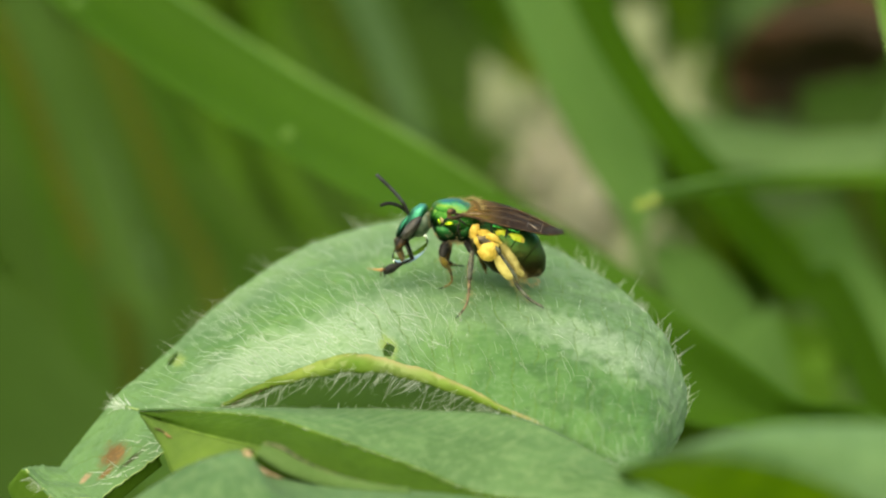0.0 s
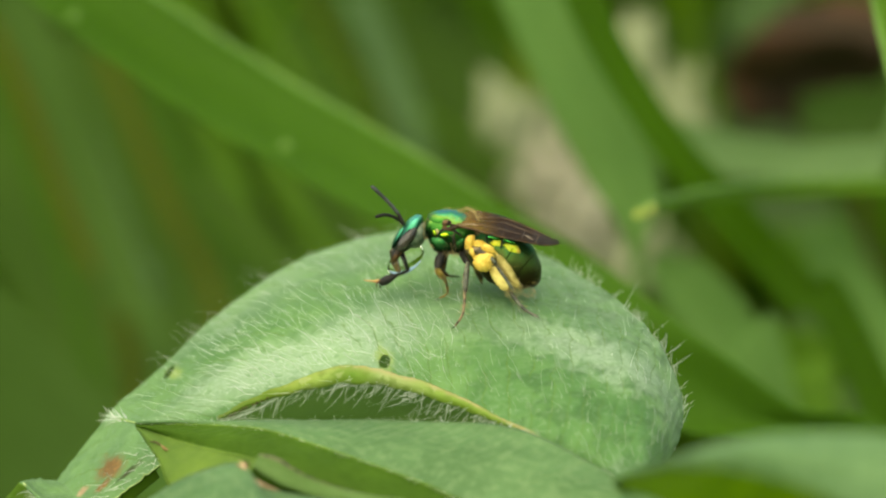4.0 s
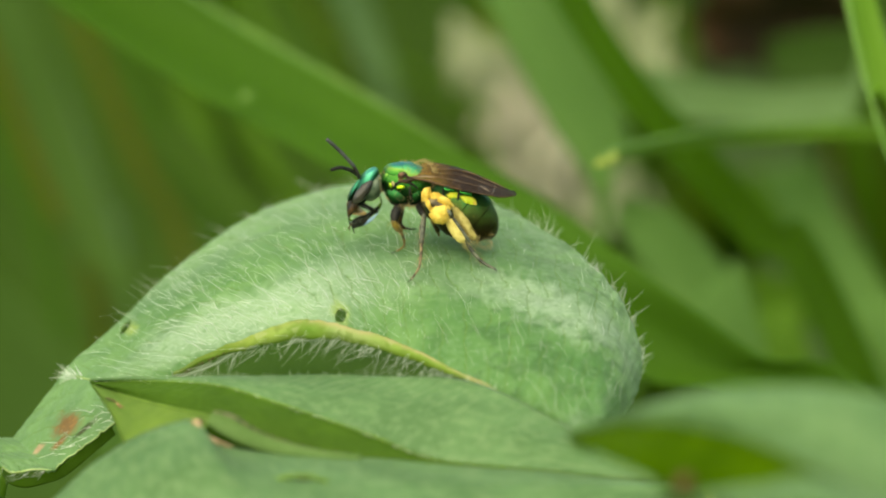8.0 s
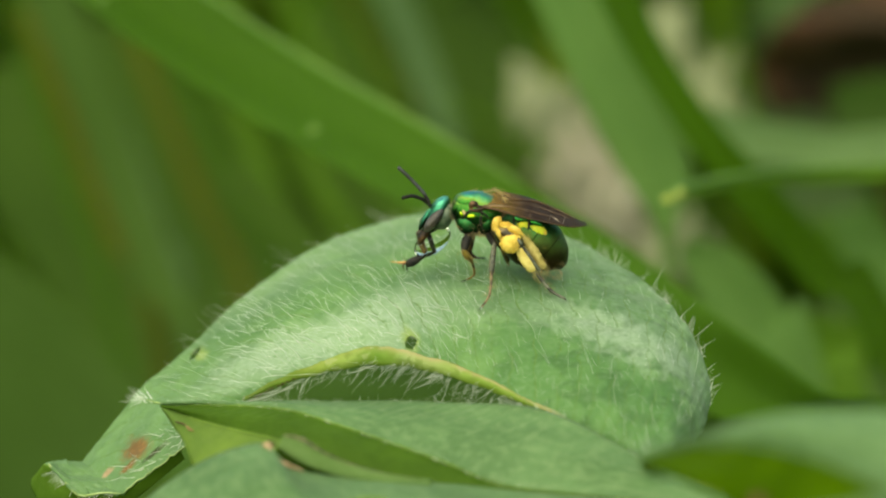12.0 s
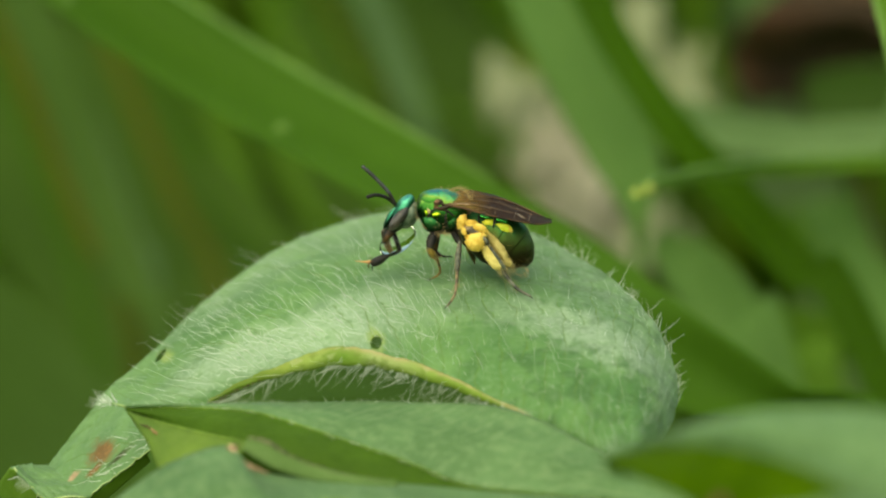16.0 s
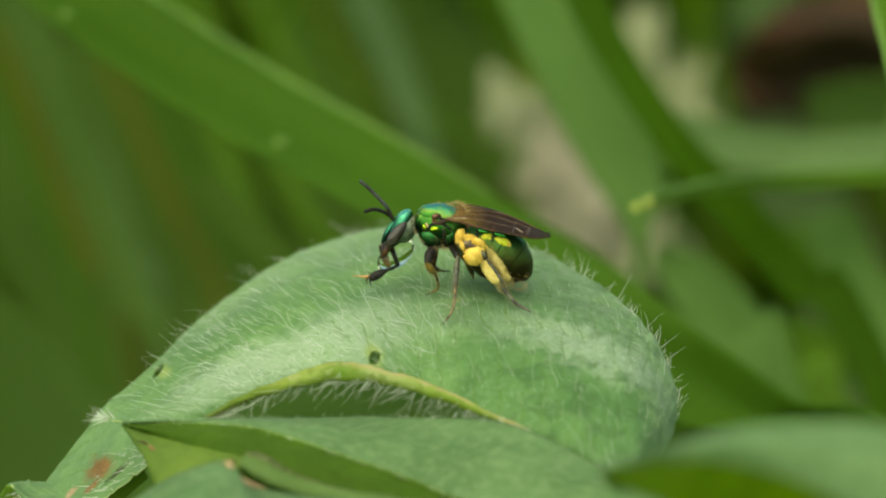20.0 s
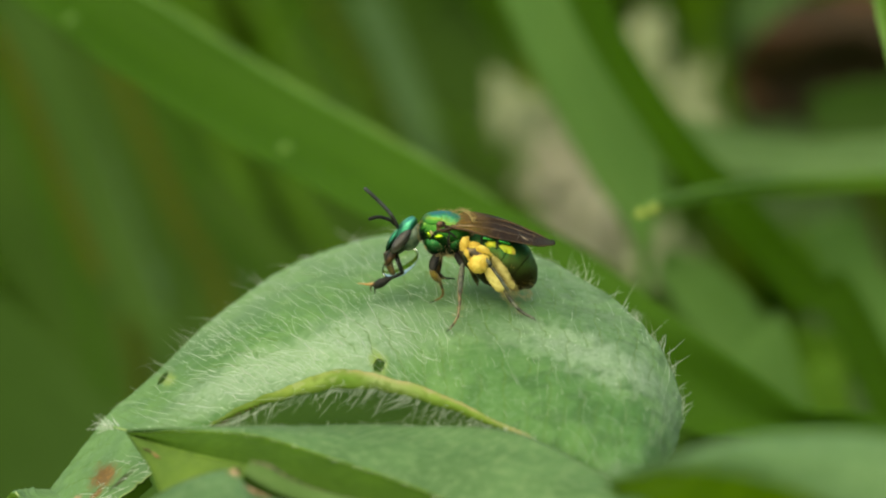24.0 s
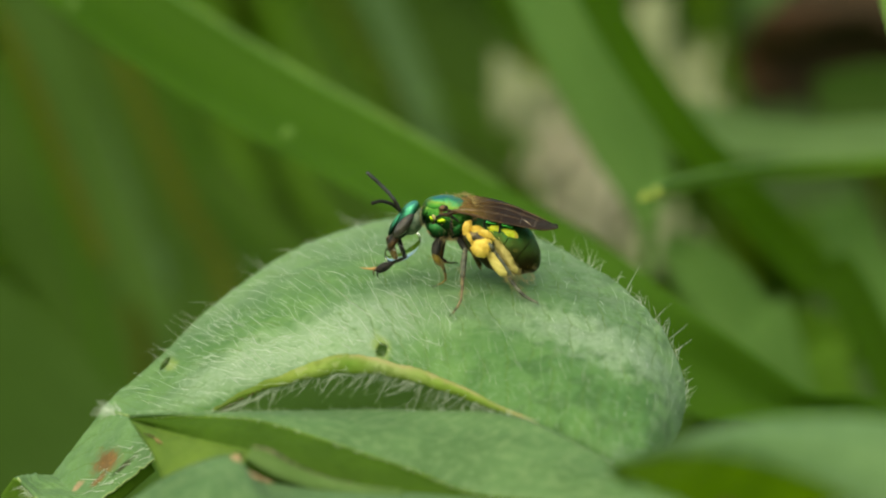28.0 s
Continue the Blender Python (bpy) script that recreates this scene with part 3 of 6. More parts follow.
part("serrated_rim", tube([leaf_at(0.145 + 0.0035 * k, 0.0) + V(0, 0.02, -0.05) for k in range(22)], [0.03] + [0.055] * 20 + [0.03], 6, 90), RIB_PALE, leaf, "pale serrated rim")
curl = [[leaf_at(0.07, 1.0), leaf_at(0.0, 1.0), leaf_at(0.0, 0.5), leaf_at(0.0, 0.0), leaf_at(0.03, 0.0), leaf_at(0.07, 0.0)],
        [V(-27.55, -15.24, -2.5), V(-28.4, -15.7, -3.5), V(-28.14, -16.32, -4), V(-27.73, -16.84, -4.5), V(-27.03, -17.43, -5), V(-25.83, -17.87, -5.5)],
        [V(-28.42, -15.68, -1), V(-29.04, -16.46, -1.5), V(-28.69, -17.35, -2), V(-28.21, -18.05, -2.5), V(-27.36, -18.57, -3), V(-26.1, -18.8, -4)]]
part("curled_underside", loft(curl, 30, 12), LEAF_CURL, leaf, "yellow-green underside of the curled end", thick=0.14)
lip_u = [0.03, 0.06, 0.09, 0.12, 0.15, 0.18, 0.205]
# dark sheet below the serrated rim, shade included in its colour
part("under_lip", loft([[leaf_at(u, 0.0) + V(0, 0.02, 0.12) for u in lip_u], [leaf_at(u, 0.0) + V(0.3, -0.55 - 0.35 * min(1, 8 * (0.215 - u)), 0.4) for u in lip_u]], 50, 8, bow=0.0, wave=0.15), LEAF_UNDER_SHADE, leaf, "underside of the drooping end, shade put into its dark olive", thick=0.08)
for k in range(26):
    u = 0.315 + 0.155 * (k / 25) ** 1.4 + rng.uniform(-0.002, 0.002)
    q = on(RIB_LINE, u) + V(0, -0.28 + rng.uniform(-0.04, 0.04), -0.25)
    part("tooth", lump(q, Vector((1, 0, 0.5)), rng.uniform(0.07, 0.12), rng.uniform(0.05, 0.09), 0.08, 0.02, 3000, 2), NOTCH, leaf)
# hairs: over the face, along the rim and hanging from the fold
roots = []
for k in range(1900):
    u, v = rng.uniform(0.27, 0.94), rng.random()
    if (u < 0.40 and rng.random() < 0.75) or (u < 0.60 and v > 0.95) or (u > 0.64 and rng.random() < 0.62):
        continue
    n = leaf_normal(u, v)
    p = leaf_at(u, v)
    steep = min(1.0, max(0.0, (u - 0.46) / 0.16)) + 0.5 * noise.noise(Vector((u * 9, v * 5, 5.0)))
    lie = Vector((-0.95 + 0.75 * steep + rng.uniform(-0.3, 0.3), rng.uniform(-0.5, 0.2), 0.35 + 0.55 * steep + rng.uniform(-0.25, 0.25)))
    bend = Vector((rng.uniform(-0.5, 0.3), rng.uniform(-0.2, 0.2), rng.uniform(-0.6, 0.3)))
    long = rng.choice((0.5, 0.7, 0.9, 1.2, 1.6))
    roots.append((p, (n * rng.uniform(0.08, 0.4) + lie * 0.9).normalized(), long * rng.uniform(0.8, 1.4), bend, rng.choice((0.005, 0.006, 0.008, 0.010, 0.013))))
for k in range(210):
    u, v = rng.uniform(0.38, 0.63), rng.uniform(0.12, 0.85)
    n, p = leaf_normal(u, v), leaf_at(u, v)
    way = (n * rng.uniform(0.15, 0.5) + Vector((rng.uniform(-1.2, -0.3), rng.uniform(-0.4, 0.1), rng.uniform(0.1, 0.8)))).normalized()
    roots.append((p, way, rng.uniform(1.1, 2.2), Vector((rng.uniform(-0.3, 0.6), 0, rng.uniform(-0.7, 0.0))), rng.uniform(0.011, 0.020)))
part("face_hair", strands(roots, 3, 5), HAIR, leaf, "fine white hairs", kind="stuff")
roots = []
tufts = [(0.405, 4), (0.47, 5), (0.50, 5), (0.545, 9), (0.575, 8), (0.60, 3)] + [(rng.uniform(0.66, 0.95), rng.choice((1, 2, 3, 3))) for k in range(48)]
for place, number in tufts:
    left = -0.9 if place < 0.65 else rng.uniform(-0.4, 0.5)
    for k in range(number):
        u = place + rng.uniform(-0.008, 0.008)
        p = leaf_at(u, 1.0)
        out = (p - leaf_at(u, 0.85)).normalized()
        lie = Vector((left + rng.uniform(-0.5, 0.4), rng.uniform(-0.3, 0.3), rng.uniform(-0.1, 0.5)))
        bend = Vector((rng.uniform(-0.5, 0.3), 0, rng.uniform(-0.3, 0.4)))
        roots.append((p, (out * 0.7 + lie * 0.6 + UP * 0.1).normalized(), rng.uniform(0.6, 1.7) if place < 0.65 else rng.uniform(0.7, 2.0), bend, rng.uniform(0.008, 0.012) if place < 0.65 else rng.uniform(0.013, 0.020)))
part("rim_hair", strands(roots, 3, 5), HAIR, leaf, "white tufts of hair along the rim", kind="stuff")
roots = []
for k in range(46):
    u, v = rng.uniform(0.155, 0.225), rng.uniform(0.0, 0.38)
    roots.append((leaf_at(u, v) - AWAY * 0.0001, Vector((rng.uniform(-1, -0.2), -0.5, rng.uniform(-0.35, 0.45))).normalized(), rng.uniform(0.5, 1.5), Vector((0.1, 0, rng.uniform(-0.3, 0.2))), rng.choice((0.012, 0.018, 0.026))))
for k in range(9):
    roots.append((leaf_at(0.004 * k, 0.0) + V(-0.1, 0, -0.1), Vector((-1, -0.3, rng.uniform(-0.25, 0.15))).normalized(), rng.uniform(0.5, 1.0), Vector((0.1, 0, -0.2)), 0.02))
for k in range(14):
    roots.append((leaf_at(rng.uniform(0.04, 0.13), 0.0), Vector((rng.uniform(-1, 0), -0.2, -0.8)).normalized(), rng.uniform(0.4, 1.0), Vector((-0.3, 0, 0)), 0.013))
part("end_hair", strands(roots, 3, 5), HAIR, leaf, "white hairs on the drooping end", kind="stuff")
roots = []
for k in range(230):
    u = rng.uniform(0.33, 0.76)
    p = on(RIB_LINE, u) + V(0, rng.uniform(-0.8, -0.3) * min(1.0, max(0.2, (0.72 - u) / 0.1)), rng.uniform(-0.4, 0.4))
    way = Vector((rng.uniform(-0.8, 0.2) if u < 0.56 else rng.uniform(-1.0, 0.3), rng.uniform(-0.9, -0.1), rng.uniform(-1, -0.2)))
    roots.append((p, way.normalized(), rng.uniform(0.6, 2.0), Vector((rng.uniform(-0.9, 0.1), 0, rng.uniform(-0.3, 0.5))), rng.uniform(0.009, 0.018)))
part("fold_hair", strands(roots, 3, 5), HAIR, leaf, "pale hairs hanging under the fold", kind="stuff")
stem = [V(10.07, -13.84, -21), V(13.59, -15.41, -20.5), V(16.65, -16.76, -21), V(19, -40, -24), at_ground(20, -22)]
part("petiole", tube(stem, [0.25, 0.45, 0.6, 0.6, 0.7], 8, 30), RIB, leaf, "green hairy leaf stalk")

# ---- the second leaflet, folded, in front ----
leaf_two = thing("folded_leaflet", at_ground(12, -24), "green clover leaflet folded along its length, tip upturned", "leaf")
upper = [V(-19.95, -10.89, -13), V(-16.33, -10.73, -13.5), V(-11.71, -10.59, -14.5), V(-7.14, -10.5, -15), V(-2.23, -10.46, -16), V(2.29, -10.5, -17), V(5.38, -11.18, -19), V(8.77, -12.85, -21), V(13.84, -15.23, -22.5)]
fold = [V(-19.94, -10.95, -13.2), V(-16.27, -10.84, -14.5), V(-11.96, -10.98, -17), V(-8.42, -11.87, -19), V(-4.93, -12.92, -21), V(-1.84, -13.94, -22.5), V(1.56, -15.12, -24), V(6.96, -15.62, -25), V(16.6, -16.55, -24.5)]
part("lamina", loft([upper, [a.lerp(b, 0.5) - AWAY * 0.0006 + V(0, 0.15, 0) for a, b in zip(upper, fold)], fold], 90, 24, wave=0.10), LEAF_FRONT, leaf_two, "blue-green upper face", thick=0.16)
under = [V(-19.92, -10.98, -13.4), V(-17.28, -11.79, -15.2), V(-13.99, -12.4, -18), V(-11.49, -12.86, -20), V(-9.01, -13.96, -22), V(-6.24, -15.73, -24), V(-3.51, -16.99, -25.5), V(0.54, -17.47, -26), V(12.7, -17.19, -25)]
# the downward face carries its shade in the material's colour
part("underside", loft([[p - AWAY * 0.0001 for p in fold], [a.lerp(b, 0.5) - AWAY * 0.0006 for a, b in zip(fold, under)], under], 80, 14), LEAF_UNDER_SHADE, leaf_two, "underside with its shade put into the dark olive colour", thick=0.14)
flap_a = [on(under, 0.5 * k / 4) for k in range(5)]
flap_b = [V(-19.7, -11.29, -13.6), V(-18.32, -13.02, -16.5), V(-17.08, -14.9, -18.5), V(-12.82, -15.56, -21), V(-9.01, -14.98, -22.2)]
part("flap", loft([flap_a, flap_b], 40, 10, bow=0.5), LEAF_YELLOW, leaf_two, "yellowish translucent flap", thick=0.12)
part("fold_rim", tube([p + V(0, 0.02, -0.22) for p in fold], [0.03, 0.05, 0.06, 0.06, 0.05, 0.05, 0.04, 0.03, 0.02], 7, 90), RIB_EDGE, leaf_two, "yellow-green rim along the fold")
part("lower_rim", tube([on(under, 0.5 * k / 6) + V(0, -0.02, -0.16) for k in range(7)], [0.02, 0.04, 0.06, 0.06, 0.05, 0.04, 0.02], 7, 60), RIB_EDGE, leaf_two, "yellow-green lower rim")
part("scar", tube([V(-18.91, -11.88, -15.4), V(-18.5, -11.94, -15.8), V(-18.14, -12.14, -16)], [0.03, 0.08, 0.03], 6, 10), NOTCH, leaf_two, "dark brown nick")
part("scar", tube([V(-18.19, -12.06, -16.2), V(-17.97, -12.26, -16.4), V(-17.72, -12.39, -16.6)], [0.03, 0.09, 0.03], 6, 10), RIB_BROWN, leaf_two, "brown scar")
roots = []
for k in range(30):
    p = V(-21.36, -10.61, -12) + V(rng.uniform(-0.25, 0.8), rng.uniform(-0.25, 0.15), rng.uniform(-0.4, 0.4))
    roots.append((p, Vector((rng.uniform(-1, -0.3), rng.uniform(-0.4, 0.4), rng.uniform(-0.1, 0.9))).normalized(), rng.uniform(0.3, 0.95), Vector((rng.uniform(-0.3, 0.1), 0, rng.uniform(-0.4, 0.4))), rng.uniform(0.018, 0.032)))
for k in range(160):
    u = rng.uniform(0.02, 0.75)
    roots.append((on(upper, u), Vector((rng.uniform(-0.8, 0.2), rng.uniform(-0.6, 0.4), rng.uniform(0.1, 0.8))).normalized(), rng.uniform(0.2, 0.5), Vector((0, 0, 0.1)), 0.012))
for k in range(260):
    u = rng.uniform(0.02, 0.8)
    roots.append((on(fold, u) + V(0, 0, -0.25), Vector((rng.uniform(-0.9, 0.3), rng.uniform(-0.7, 0), rng.uniform(-0.9, 0.3))).normalized(), rng.uniform(0.2, 0.55), Vector((-0.1, 0, 0.1)), rng.uniform(0.006, 0.011)))
part("tuft", strands(roots), HAIR, leaf_two, "white hair tuft at the tip", kind="stuff")
part("mucro", tube([V(-19.7, -10.93, -13), V(-20.45, -10.74, -12.4), V(-21.29, -10.58, -12)], [0.09, 0.05, 0.015], 6, 12), RIB_PALE, leaf_two, "pale pointed tip")
part("petiole", tube([V(12.56, -14.8, -20.5), V(14.28, -15.76, -20.5), V(16.35, -16.86, -21.5), V(18.4, -40, -23), at_ground(19, -23)], [0.25, 0.4, 0.5, 0.5, 0.6], 8, 30), RIB, leaf_two)

# ---- the third leaflet, low in front ----
leaf_three = thing("front_leaflet", at_ground(0, -34), "pale green clover leaflet with a torn brown rim", "leaf")
a3 = [V(-22.51, -18.44, -24), V(-19.22, -15.67, -25), V(-16.12, -13.7, -26), V(-12.83, -12.76, -26.5), V(-11.90, -13.89, -26.2), V(-8.88, -14.61, -26), V(-2.83, -15.04, -26), V(5.59, -15.61, -26), V(17.09, -16.72, -25)]
b3 = [V(-21.02, -20.53, -30), V(-15.81, -18.92, -34), V(-13.15, -17.87, -35), V(-10.18, -17.64, -36), V(-7.26, -17.8, -36), V(-4.67, -17.96, -36), V(0.52, -18.19, -35), V(7.11, -18.07, -32), V(17.7, -17.3, -26)]
part("lamina", loft([a3, [p.lerp(q, 0.45) - AWAY * 0.0012 + V(0, 0.3, 0) for p, q in zip(a3, b3)], b3], 80, 24, wave=0.15), LEAF_FRONT, leaf_three, "pale green upper face", thick=0.18)
part("torn_rim", tube([V(-13.01, -12.84, -27), V(-12.70, -12.70, -27.2), V(-12.50, -13.17, -27.2), V(-12.20, -13.64, -27.1), V(-11.53, -13.91, -27), V(-10.54, -14.26, -26.8)], [0.06, 0.16, 0.24, 0.28, 0.16, 0.05], 9, 40), TORN_PINK, leaf_three, "pinkish brown torn rim")
part("petiole", tube([V(17.12, -17.05, -24.5), V(18.14, -17.9, -24.5), V(20, -40, -25), at_ground(18, -24)], [0.3, 0.45, 0.5, 0.6], 8, 30), RIB, leaf_three)

part("notch", lump(V(-12.48, -12.68, -26.9), Vector((1, 0, -0.4)), 0.30, 0.14, 0.2, 0.08, 1500), NOTCH, leaf_three, "dark brown notch")
lip_top = [V(-11.74, -12.21, -25.4), V(-10.65, -12.47, -25.6), V(-9.56, -13.10, -25.8), V(-8.04, -13.76, -26), V(-5.52, -14.46, -26.2), V(-2.82, -14.82, -26.3)]
lip_low = [V(-12.11, -12.85, -26.2), V(-11.16, -13.48, -26.4), V(-10.01, -14.07, -26.5), V(-8.36, -14.61, -26.6), V(-5.67, -14.98, -26.6), V(-2.82, -15.12, -26.5)]
part("curled_lip", loft([lip_top, lip_low], 40, 10, bow=0.2, wave=0.1), LEAF_LIP, leaf_three, "pale yellowish curled lip", thick=0.14)
part("lip_rim", tube([p + V(0, 0.03, -0.12) for p in lip_top], [0.05, 0.11, 0.07, 0.04, 0.03, 0.02], 7, 40), RIB_TAN, leaf_three, "tan rim of the curled lip")
# a dark sheet stands for the shaded slot below the lip
part("crease", loft([[p + V(0, 0, 0.25) for p in lip_low[:4]], [V(-12.25, -13.36, -26), V(-11.37, -13.97, -26), V(-9.96, -14.37, -26), V(-8.21, -14.74, -26)]], 24, 6), LEAF_UNDER_SHADE, leaf_three, "dark olive sheet for the shaded slot under the lip", thick=0.1)
part("crack", tube([V(-10.95, -17.19, -31.4), V(-8.54, -16.45, -31.6), V(-6.23, -15.99, -31.6), V(-4.59, -16.53, -31.4), V(-3.10, -17.25, -31.4)], [0.06, 0.30, 0.34, 0.24, 0.05], 8, 40, 0.6), NOTCH_GREEN, leaf_three, "dark olive crack")
part("crack_rim", tube([V(-11.33, -16.96, -31.8), V(-8.69, -16.10, -32), V(-6.25, -15.60, -32), V(-4.35, -16.24, -31.8), V(-2.60, -17.17, -31.6)], [0.04, 0.12, 0.14, 0.10, 0.03], 7, 40), RIB_EDGE, leaf_three, "yellowish rim of the crack")

# ---- the fourth leaflet, close and out of focus ----
leaf_four = thing("near_leaflet", at_ground(26, -38), "pale green clover leaflet with drooping yellow-green underside", "leaf")
a4 = [V(8.64, -12.46, -47), V(10.45, -11.3, -54), V(12.8, -9.95, -61), V(15.4, -9.11, -66), V(18.41, -8.8, -68), V(21.92, -8.87, -70), V(25.88, -9.86, -70), V(28.7, -11.55, -70)]
b4 = [V(8.73, -12.54, -48), V(10.95, -11.33, -56.5), V(12.98, -10.92, -63), V(15.56, -11.05, -68), V(17.93, -11.8, -70.5), V(20.01, -12.7, -72.5), V(24.37, -14.44, -73.5), V(28.72, -12.07, -71)]
part("lamina", loft([a4, [p.lerp(q, 0.5) - AWAY * 0.001 + V(0, 0.3, 0) for p, q in zip(a4, b4)], b4], 70, 20), LEAF_FRONT, leaf_four, "pale green upper face", thick=0.18)
c4 = [V(8.66, -12.53, -50), V(9.65, -12.55, -59), V(10.9, -12.96, -64), V(12.33, -13.56, -67), V(13.79, -14.3, -69), V(16.34, -13.77, -73), V(18.13, -13.29, -75), V(19.7, -12.85, -76)]
b5 = [on(b4, 0.72 * k / 7) - AWAY * 0.0004 for k in range(8)]
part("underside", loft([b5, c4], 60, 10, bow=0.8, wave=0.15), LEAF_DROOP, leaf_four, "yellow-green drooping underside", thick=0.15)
low4 = [V(13.73, -14.24, -70), V(16.4, -14.14, -76), V(19.43, -14.09, -79), V(23.67, -14.7, -80)]
top4 = [V(15.29, -13.75, -72), V(17.61, -13.32, -74.5), V(19.7, -12.85, -76), V(24.05, -14.25, -76.5)]
part("lamina", loft([top4, low4], 30, 8), LEAF_FRONT, leaf_four, thick=0.15)
part("petiole", tube([V(13.88, -13.96, -68.5), V(16, -24, -62), V(18, -45, -50), at_ground(20, -30)], [0.25, 0.35, 0.45, 0.5], 8, 24), BLADE_EDGE, leaf_four)
part("node", lump(V(13.85, -13.62, -69.4), UP, 0.55, 0.50, 0.4, 0.15), SCAR, leaf_four, "brown joint at the stalk")


# ---- grass behind ----
def blade(name, label, edge_a, edge_b, material, fold_depth=1.5, rib=True, n=70):
    """A folded grass blade between two edges, its middle set back, with a ridge along one edge."""
    base = edge_a[-1].lerp(edge_b[-1], 0.5)
    ob = thing(name, base, label, "grass blade", "grass blades behind the leaf")
    mid = [a.lerp(b, 0.5) + AWAY * fold_depth * 0.001 for a, b in zip(edge_a, edge_b)]
    part("lamina", loft([edge_a, mid, edge_b], n, 14), material, ob, thick=0.25)
    if rib:
        part("edge_rib", tube([p - AWAY * 0.0002 for p in edge_a[:5]], [0.22, 0.24, 0.24, 0.2, 0.12], 6, n), BLADE_EDGE, ob, "paler raised edge")
    else:
        part("midrib", tube([p + AWAY * 0.0002 for p in mid], [0.3] * len(mid), 6, 30), material, ob)
    return ob


blade("grass_blade", "broad mid-green grass blade with a pale edge",
      [V(-32.9, 25.95, 70), V(-23.23, 20.16, 68), V(-12.77, 13.67, 66), V(-3.73, 8.63, 62), V(3.78, 4.22, 58), V(11.07, 0.04, 52), V(17.68, -5.06, 46), V(25.87, -10.96, 42), V(37.8, -20.18, 36), at_ground(62, 20)],
      [V(-42.43, 25.67, 66), V(-33.49, 19.94, 64), V(-25.97, 14.36, 62), V(-16.93, 8.73, 59), V(-8.02, 3.88, 55), V(-1.9, 0.39, 52), V(7.1, -5.94, 48), V(16.78, -12.67, 45), V(29.72, -22.79, 38), at_ground(54, 24)], BLADE_MID)
blade("grass_blade", "broad pale grey-green grass blade",
      [V(9.68, 27.01, 92), V(11.09, 20.22, 91), V(14.18, 14.42, 90), V(17.49, 8.89, 89), V(18.49, 5.29, 88), V(17.3, 1.95, 87), V(16.97, -2.8, 86), V(17.17, -12.15, 82), at_ground(26, 70)],
      [V(2.7, 27.01, 92), V(5.33, 20.22, 91), V(8.19, 13.94, 90), V(11.75, 7.21, 89), V(14.34, 3.38, 88), V(15.88, 0.52, 87), V(16.12, -2.8, 86), V(16.42, -12.15, 82), at_ground(25, 70)], BLADE_PALE, 0.4, rib=False)
blade("grass_blade", "pale grey-green leaf low behind the clover",
      [V(18.73, 0.53, 90), V(22.92, -1.14, 88), V(26.83, -5.64, 86), V(29.84, -11.68, 82), at_ground(44, 74)],
      [V(17.53, -1.39, 90), V(19.59, -4.96, 88), V(22.8, -9.91, 86), V(25.62, -15.44, 82), at_ground(36, 74)], BLADE_PALE, 0.4, rib=False)
blade("grass_blade", "narrow dark green grass blade",
      [V(11.54, 26.32, 82), V(15.02, 17.83, 81), V(20.12, 10.08, 80), V(25.02, 4.95, 80), V(30.62, -1.35, 80), V(36.96, -9.24, 78), at_ground(66, 65)],
      [V(7.55, 26.32, 82), V(11.75, 17.36, 81), V(17.08, 9.15, 80), V(22.45, 2.61, 80), V(28.28, -4.15, 80), V(34.63, -12.49, 78), at_ground(60, 65)], BLADE_DARK, 0.3, rib=False)
curled_blade = blade("grass_blade", "narrow curled blade with a yellowish tip",
      [V(14.87, 3.57, 46), V(16.38, 4.21, 50), V(21.05, 5.26, 60), V(27.99, 6.09, 70), V(39.11, 6.62, 72), V(51.26, 4.18, 74), at_ground(95, 74)],
      [V(14.87, 3.19, 46), V(16.78, 3.43, 49.5), V(21.21, 4.37, 59), V(27.92, 4.94, 69), V(39, 5.06, 71), V(50.34, 1.88, 74), at_ground(90, 74)], BLADE_TIP, 0.6)
part("withered_tip", lump(V(15.05, 3.35, 46.5), Vector((1, 0, 0.45)), 0.95, 0.32, 0.30, 0.10, 600), TIP_PALE, curled_blade, "withered yellowish tip")
blade("grass_blade", "pale blade lying level behind the others",
      [V(20.89, 12.21, 104), V(25.6, 10.87, 104), V(31.56, 10.07, 104), V(38.5, 10.37, 104), V(48.43, 8.98, 104), at_ground(100, 100)],
      [V(21.83, 7.47, 103), V(26.04, 6.98, 103), V(31.48, 6.68, 103), V(38.41, 6.88, 103), V(47.44, 5.51, 104), at_ground(94, 100)], BLADE_MIST, 0.4, rib=False)
blade("grass_blade", "upright bright yellow-green blade",
      [V(30.52, 21.78, 34), V(31.26, 17.68, 34), V(31.98, 14.36, 33), V(33.27, 8.6, 32), V(36.32, -1.58, 30), at_ground(48, 22)],
      [V(31.83, 21.78, 34), V(33.31, 17.68, 34), V(34.52, 13.13, 33), V(36.13, 7.38, 32), V(39.15, -1.58, 30), at_ground(53, 22)], BLADE_BRIGHT, 0.4)
blade("grass_blade", "blurred green blade slanting behind",
      [V(-40.57, 27.69, 150), V(-35.99, 17.11, 148), V(-31.99, 6.08, 146), V(-27.9, -4.29, 142), V(-24.31, -14.94, 136), at_ground(-20, 120)],
      [V(-46.65, 27.69, 150), V(-40.94, 17.11, 148), V(-36.37, 6.08, 146), V(-31.97, -4.29, 142), V(-28.06, -14.94, 136), at_ground(-30, 120)], BLADE_DULL, 0.5, rib=False)
WITHERED = blade_material("blade_withered", (0.12, 0.14, 0.010), (0.09, 0.12, 0.008), (0.13, 0.15, 0.015))
